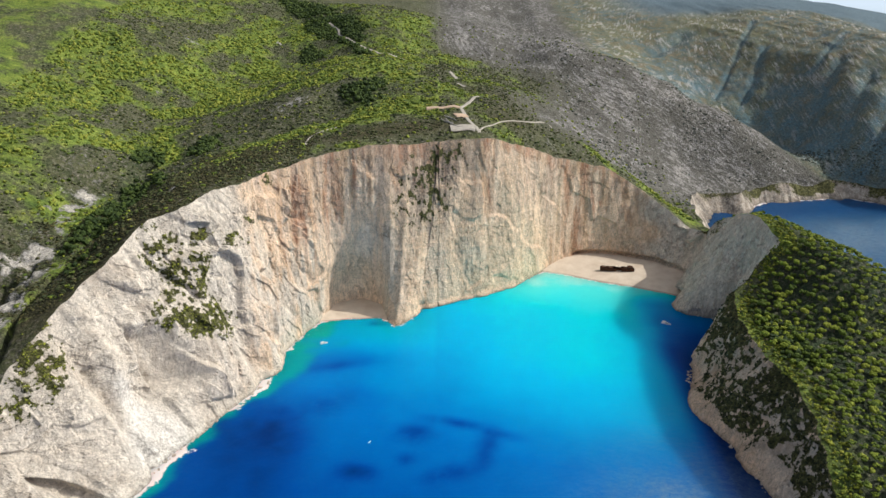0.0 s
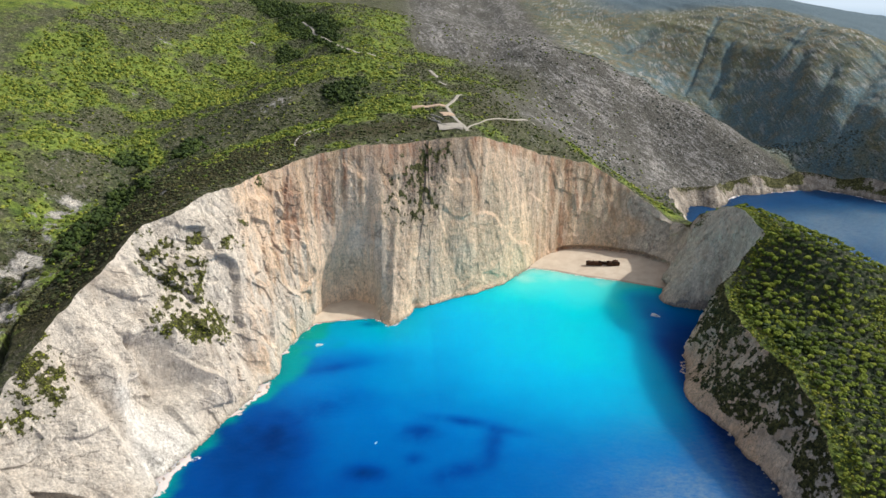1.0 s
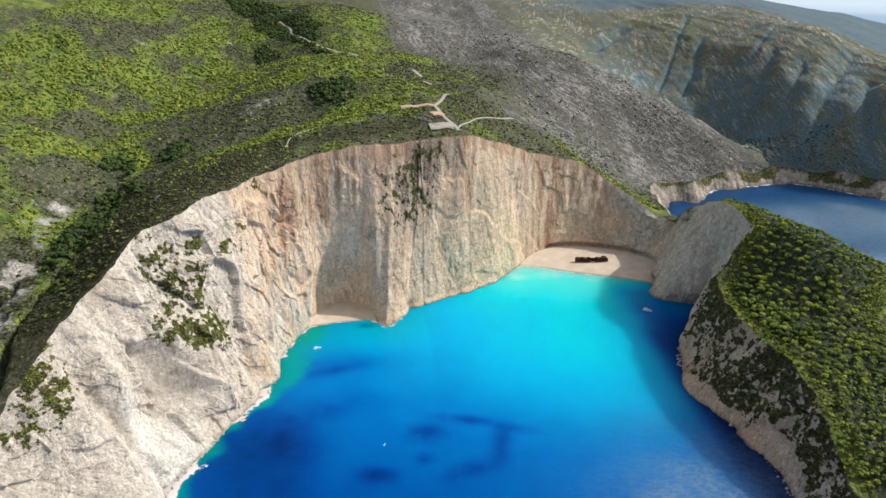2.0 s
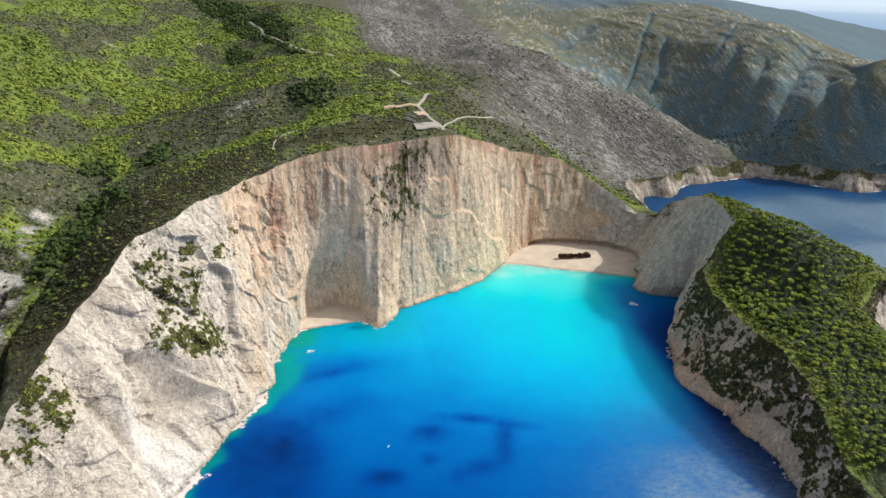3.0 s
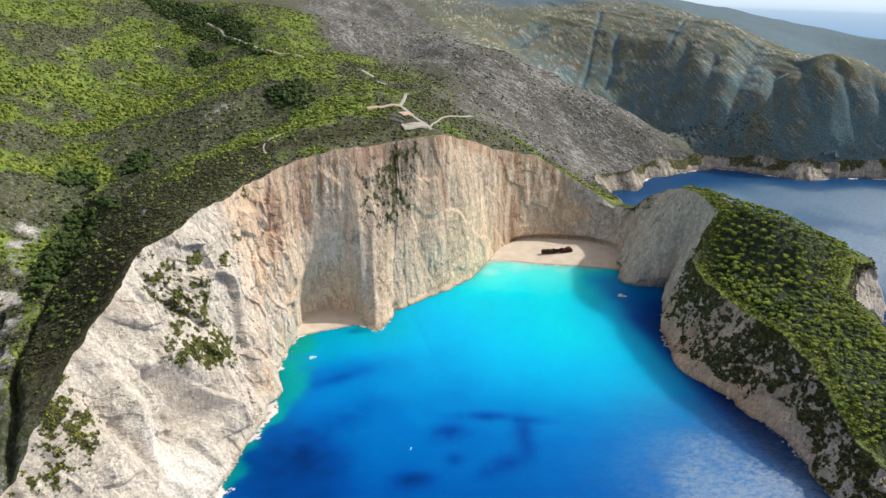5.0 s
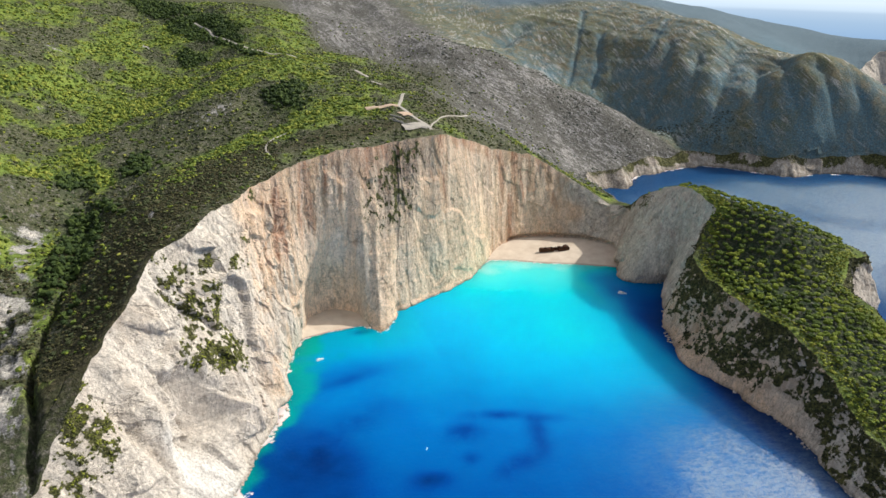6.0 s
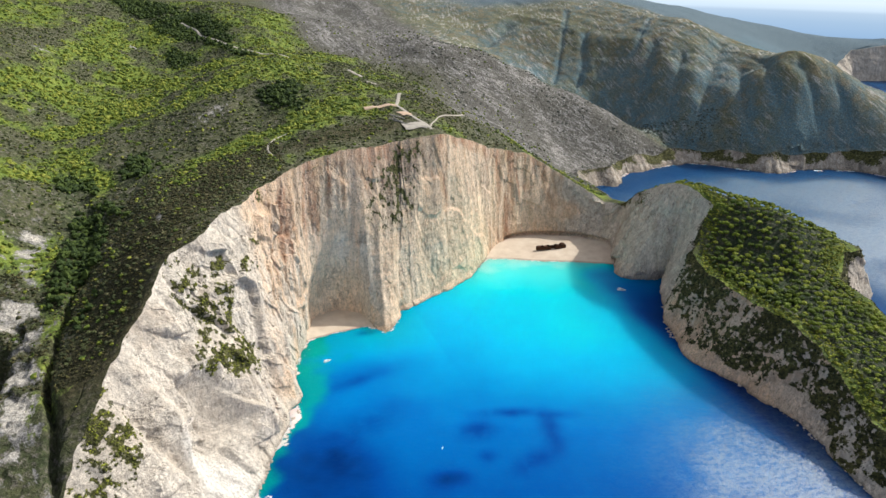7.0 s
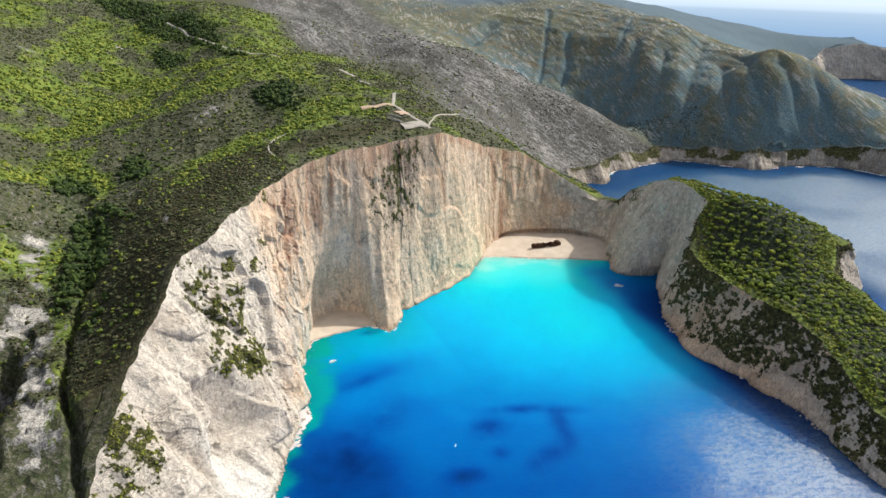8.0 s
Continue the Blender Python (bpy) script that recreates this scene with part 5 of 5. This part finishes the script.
# ---------------------------------------------------------------- tracks and lookout on the plateau
def gravel_material(name, low, high):
    m = Nodes(name)
    p = m.place()
    n = m.noise(p, 0.35, 6, 0.7)
    return m.done(m.ramp(n, [(0.3, low), (0.7, high)]), 0.95, m.bump(m.noise(p, 1.5, 4), 0.4, 0.2), specular=0.1)


GRAVEL = gravel_material("pale_gravel", (0.32, 0.29, 0.25), (0.52, 0.48, 0.42))
CLAY = gravel_material("reddish_clay", (0.46, 0.32, 0.22), (0.60, 0.47, 0.36))
CONCRETE = gravel_material("weathered_concrete", (0.38, 0.36, 0.33), (0.52, 0.49, 0.45))


def along_line(line, gap):
    line = np.array(line, float)
    for _ in range(2):
        line = np.concatenate([line[:1]] + [np.array([a * 0.75 + b * 0.25, a * 0.25 + b * 0.75]) for a, b in zip(line[:-1], line[1:])] + [line[-1:]])
    at = np.r_[0, np.cumsum(np.hypot(*np.diff(line, axis=0).T))]
    s = np.linspace(0, at[-1], max(int(at[-1] / gap), 3))
    return np.stack([np.interp(s, at, line[:, c]) for c in (0, 1)], 1)


def make_track(name, line, width, material, label, lift=0.45):
    c = along_line(line, 2.5)
    t = np.gradient(c, axis=0)
    t /= np.hypot(t[:, 0], t[:, 1])[:, None]
    side = np.c_[-t[:, 1], t[:, 0]]
    w = width * (1 + 0.18 * fbm(c[:, 0], c[:, 1], 0.0, 9, 2))
    rows = []
    crest = np.max([sample("z", *(c + side * (w * k)[:, None]).T) for k in (-0.5, -0.25, 0.0, 0.25, 0.5)], 0)
    for k, drop in ((-0.62, -1.6), (-0.5, 0.0), (-0.38, 0.06), (-0.25, 0.06), (-0.12, 0.06), (0.0, 0.06), (0.12, 0.06), (0.25, 0.06), (0.38, 0.06), (0.5, 0.0), (0.62, -1.6)):
        p = c + side * (w * k)[:, None]
        rows.append(np.c_[p, 0.5 * (sample("z", p[:, 0], p[:, 1]) + crest) + lift + drop])
    me = mesh_from(name, np.concatenate(rows), grid_faces(11, len(c))[:, ::-1])
    me.materials.append(material)
    return tagged(new(name, me), label, "road", kind="structure")


make_track("road_lookout", ROAD, 4.4, GRAVEL, "pale gravel road winding down to the clifftop lookout")
make_track("road_upper", UPPER_ROAD, 3.8, GRAVEL, "pale gravel road across the wooded hill")
make_track("road_middle", ROAD_MIDDLE, 5.0, GRAVEL, "pale gravel road showing between scrub on the slope")
make_track("road_bend", ROAD_BEND, 4.0, GRAVEL, "short pale stretch of gravel road among scrub")
make_track("road_parking", SPUR, 9.0, CLAY, "reddish bare clay parking strip beside the road", 0.9)
make_track("path_clifftop", FOOTPATH, 1.5, GRAVEL, "narrow pale footpath along the plateau")
make_track("path_rim", RIM_PATH, 2.2, GRAVEL, "worn pale footpath near the cliff rim")
make_track("terrace_earth", [(20, 950), (28, 954), (37, 957)], 11.0, CLAY, "reddish earth pad beside the road", 0.6)
make_track("terrace_ground", [(14, 911), (24, 912), (34, 916), (46, 916)], 14.0, GRAVEL, "cleared pale gravel terrace at the clifftop", 0.55)


def drystone_wall(line, tall, label):
    c = along_line(line, 1.2)
    bm = bmesh.new()
    for (ax, ay), (bx, by) in zip(c[:-1], c[1:]):
        z = float(sample("z", [(ax + bx) / 2], [(ay + by) / 2])[0]) + 0.3
        a = math.atan2(by - ay, bx - ax)
        for k in range(2):
            h = tall / 2 * random.uniform(0.9, 1.1)
            m = pose((ax + bx) / 2, (ay + by) / 2, z + tall * (k + 0.5) / 2, 0, random.uniform(-4, 4), math.degrees(a)) @ Matrix.Diagonal((1.35, 0.7 * random.uniform(0.85, 1.15), h, 1))
            bmesh.ops.create_cube(bm, size=1, matrix=m)
    thing = part("stone_wall", bm, CONCRETE)
    return tagged(thing, label, "wall", "terrace walls")


drystone_wall([(8, 936), (16, 918), (30, 912), (46, 916)], 1.6, "low pale stone terrace wall above the cliff")
drystone_wall([(6, 946), (14, 940), (22, 930)], 1.4, "low pale stone wall beside the gravel terrace")
drystone_wall([(2, 934), (8, 926), (18, 924)], 1.4, "low pale stone wall stepping down the scrub slope")

CAR_PAINT = plain("dark_car_paint", (0.03, 0.032, 0.036), 0.3, 0.2, 0.1)
CAR_GLASS = plain("car_window_glass", (0.02, 0.025, 0.03), 0.1, 0.0, 0.1)
RUBBER = plain("black_rubber", (0.02, 0.02, 0.02), 0.85)


def make_car(x, y, turn, label):
    z = float(sample("z", [x], [y])[0]) + 0.55
    car = empty("parked_car", pose(x, y, z, 0, 0, turn), label, "car", "cars at the lookout")
    bm = bmesh.new()
    box(bm, -2.1, 2.1, -0.88, 0.88, 0.35, 0.95, 0.15)
    box(bm, -1.5, 1.0, -0.78, 0.78, 0.9, 1.5, 0.22)
    part("body", bm, CAR_PAINT, car)
    bm = bmesh.new()
    box(bm, -1.35, 0.85, -0.81, 0.81, 1.02, 1.36, 0.03)
    part("window", bm, CAR_GLASS, car)
    for sx in (-1.3, 1.3):
        for sy in (-0.82, 0.82):
            bm = bmesh.new()
            rod(bm, (sx, sy - 0.12, 0.33), (sx, sy + 0.12, 0.33), 0.33, sides=14)
            part("wheel", bm, RUBBER, car)
    return car


make_car(33, 938, 20, "small dark parked car on the gravel terrace")
make_car(29, 942, 24, "dark parked car on the pale gravel terrace")
make_car(24, 938, 110, "dark car parked by the stone wall")

# ---------------------------------------------------------------- the shipwreck on the beach
RUST = Nodes("rusted_steel")
_p = RUST.place()
_n = RUST.noise(_p, 0.5, 6, 0.7)
RUST = RUST.done(RUST.ramp(_n, [(0.3, (0.022, 0.014, 0.010)), (0.5, (0.07, 0.034, 0.02)), (0.7, (0.15, 0.065, 0.03))]), 0.9, RUST.bump(_n, 0.6, 0.2), specular=0.2)


def hull_section(bm, x0, x1, half, tall, lean=0.0, taper0=1.0, taper1=1.0):
    """A length of hull: curved sides of plate with thickness, ragged along the top."""
    n = 14
    rings = []
    for i in range(n + 1):
        t = i / n
        x = x0 + (x1 - x0) * t
        w = half * (taper0 + (taper1 - taper0) * t ** 1.4)
        rag = 0.5 * noise.noise(Vector((x * 0.6, 3.1, 0))) + 0.35 * noise.noise(Vector((x * 1.9, 0, 2)))
        prof = [(-w, tall + rag), (-w * 1.0, tall * 0.5), (-w * 0.86, 0.4), (-w * 0.4, -0.8), (w * 0.4, -0.8), (w * 0.86, 0.4), (w, tall * 0.5), (w, tall - rag)]
        rings.append([bm.verts.new((x, y + lean * z, z)) for y, z in prof])
    for a, b in zip(rings[:-1], rings[1:]):
        for k in range(7):
            bm.faces.new((a[k], a[k + 1], b[k + 1], b[k]))
    for ring in (rings[0], rings[-1]):
        bm.faces.new(ring)
    bmesh.ops.recalc_face_normals(bm, faces=bm.faces)


def make_wreck():
    wreck = empty("shipwreck", pose(257, 937, 3.6, 4, 1.5, -4), "dark rusted broken ship hull lying in the beach sand", "shipwreck")
    bm = bmesh.new()
    hull_section(bm, -24, -2, 4.3, 4.6, lean=0.10, taper0=0.62)
    part("fore_hull", bm, RUST, wreck)
    bm = bmesh.new()
    hull_section(bm, 6, 24, 4.4, 5.0, lean=0.10, taper1=0.55)
    part("aft_hull", bm, RUST, wreck)
    bm = bmesh.new()
    hull_section(bm, -2.5, 6.5, 2.2, 3.4, lean=0.05)
    bmesh.ops.translate(bm, verts=bm.verts, vec=(0, 2.4, 0))
    part("midship_plating", bm, RUST, wreck, "collapsed rusted plating amidships")
    for x0, x1, y0, y1, z0, z1 in ((-22.5, -17.5, -2.6, 2.8, 4.2, 5.6), (-13, -7, -2.2, 2.6, 4.3, 5.0), (9, 13, -2.4, 2.6, 4.6, 5.4)):
        bm = bmesh.new()
        box(bm, x0, x1, y0, y1, z0, z1, 0.12)
        part("hatch_coaming", bm, RUST, wreck)
    bm = bmesh.new()
    box(bm, 14.5, 21.5, -2.8, 3.2, 4.6, 7.6, 0.15)
    house = part("deckhouse", bm, RUST, wreck, "rusted deckhouse at the stern")
    for i in range(4):
        bm = bmesh.new()
        box(bm, 15.2 + 1.6 * i, 16.1 + 1.6 * i, -2.87, -2.78, 5.9, 6.8, 0.02)
        part("porthole", bm, CAR_GLASS, house)
    bm = bmesh.new()
    rod(bm, (17.5, 0.5, 7.4), (17.2, 0.8, 9.4), 0.75, 0.65, 12)
    part("funnel", bm, RUST, wreck)
    for x, top in ((-15, 7.4), (1.5, 6.8), (13.6, 8.2)):
        bm = bmesh.new()
        rod(bm, (x, 1.4, 3.0), (x + 0.7, 1.9, top), 0.28, 0.16, 8)
        rod(bm, (x, 1.4, 4.5), (x - 2.6, 0.4, 6.0), 0.14, 0.09, 6)
        part("mast_stump", bm, RUST, wreck)
    for i in range(11):
        bm = bmesh.new()
        x = -1.8 + 0.8 * i
        rod(bm, (x, -2.6, -0.5), (x + 0.2, -3.2 + 0.4 * math.sin(i * 2.3), 1.6 + 1.0 * math.sin(i * 1.7)), 0.14, 0.09, 6)
        part("frame_rib", bm, RUST, wreck)
    return wreck


make_wreck()

# ---------------------------------------------------------------- boats
GEL = plain("white_gelcoat", (0.78, 0.79, 0.80), 0.35, 0.0, 0.04)
BLUE_HULL = plain("navy_hull_paint", (0.05, 0.08, 0.16), 0.4, 0.0, 0.1)
AWNING = plain("white_awning_cloth", (0.8, 0.8, 0.78), 0.9, 0.0, 0.05)
METAL = plain("stainless_steel", (0.55, 0.55, 0.56), 0.3, 0.9, 0.05)


def make_boat(x, y, turn, size, hull_mat, label, canopy):
    boat = empty("motor_boat", pose(x, y, 0.0, 0, 0, turn), label, "boat", "boats in the bay")
    L, W, H = 4.6 * size, 1.55 * size, 0.95 * size
    bm = bmesh.new()
    rings = []
    for i in range(11):
        t = i / 10
        w = W * (1 - max(0, (t - 0.45) / 0.55) ** 2.2)
        rise = 0.3 * size * t * t
        prof = [(-w, H + rise), (-w * 0.86, 0.1), (0, -0.5 * size * (1 - 0.6 * t)), (w * 0.86, 0.1), (w, H + rise)]
        rings.append([bm.verts.new((-L + 2 * L * t, a, b)) for a, b in prof])
    for a, b in zip(rings[:-1], rings[1:]):
        for k in range(4):
            bm.faces.new((a[k], b[k], b[k + 1], a[k + 1]))
    bm.faces.new(rings[0])
    bmesh.ops.remove_doubles(bm, verts=bm.verts, dist=0.01)
    bmesh.ops.recalc_face_normals(bm, faces=bm.faces)
    part("hull", bm, hull_mat, boat)
    bm = bmesh.new()
    top = []
    for i in range(11):
        t = i / 10
        w = W * 0.97 * (1 - max(0, (t - 0.45) / 0.55) ** 2.2)
        z = H * 0.92 + 0.3 * size * t * t
        top.append((bm.verts.new((-L + 2 * L * t * 0.99, -w, z)), bm.verts.new((-L + 2 * L * t * 0.99, w, z))))
    for a, b in zip(top[:-1], top[1:]):
        bm.faces.new((a[0], b[0], b[1], a[1]))
    part("deck", bm, GEL, boat)
    bm = bmesh.new()
    box(bm, -0.9 * size, 1.9 * size, -0.9 * size, 0.9 * size, H * 0.9, H + 1.0 * size, 0.18 * size)
    cabin = part("cabin", bm, GEL, boat)
    bm = bmesh.new()
    box(bm, -0.7 * size, 1.93 * size, -0.93 * size, 0.93 * size, H + 0.4 * size, H + 0.8 * size, 0.05 * size)
    part("window", bm, CAR_GLASS, cabin)
    if canopy:
        bm = bmesh.new()
        box(bm, -3.9 * size, -0.4 * size, -1.2 * size, 1.2 * size, H + 1.45 * size, H + 1.53 * size, 0.03)
        part("awning", bm, AWNING, boat)
        for sx in (-3.8, -0.6):
            for sy in (-1.1, 1.1):
                bm = bmesh.new()
                rod(bm, (sx * size, sy * size, H * 0.9), (sx * size, sy * size, H + 1.47 * size), 0.05)
                part("awning_post", bm, METAL, boat)
    return boat


make_boat(-131, 725, 20, 0.95, GEL, "white motor boat with an awning on teal shallows", True)
make_boat(282, 781, -28, 1.25, GEL, "white cabin boat moored on dark blue water", True)
make_boat(-62, 543, 60, 0.4, GEL, "tiny white dinghy on deep blue water", False)


# ---------------------------------------------------------------- fallen rocks at the cliff foot
def make_boulders():
    s, st = resampled(5, HEAD_END, 2.5)
    idx = rng.integers(0, len(st), 1500)
    keep = fbm(st[idx, 0], st[idx, 1], 7.0, 40, 3) + 0.5 * rng.uniform(-1, 1, len(idx)) > -0.05
    idx = idx[keep]
    t = np.gradient(st[:, :2], axis=0)
    t /= np.hypot(t[:, 0], t[:, 1])[:, None] + 1e-9
    off = rng.uniform(-2.5, 1.6, len(idx))
    x, y = st[idx, 0] + t[idx, 1] * off, st[idx, 1] - t[idx, 0] * off
    beachy = (line_distance(x, y, BEACH_FRONT) < 60) & (x > 150) & (x < 320)
    x, y = x[~beachy], y[~beachy]
    r = rng.uniform(0.5, 1.5, len(x)) ** 1.6
    massed("fallen_rocks", np.c_[x, y, 0.15 * r], r, 0.7, ROCK, "fallen limestone blocks along the waterline", "rocks", jitter=0.2)


make_boulders()
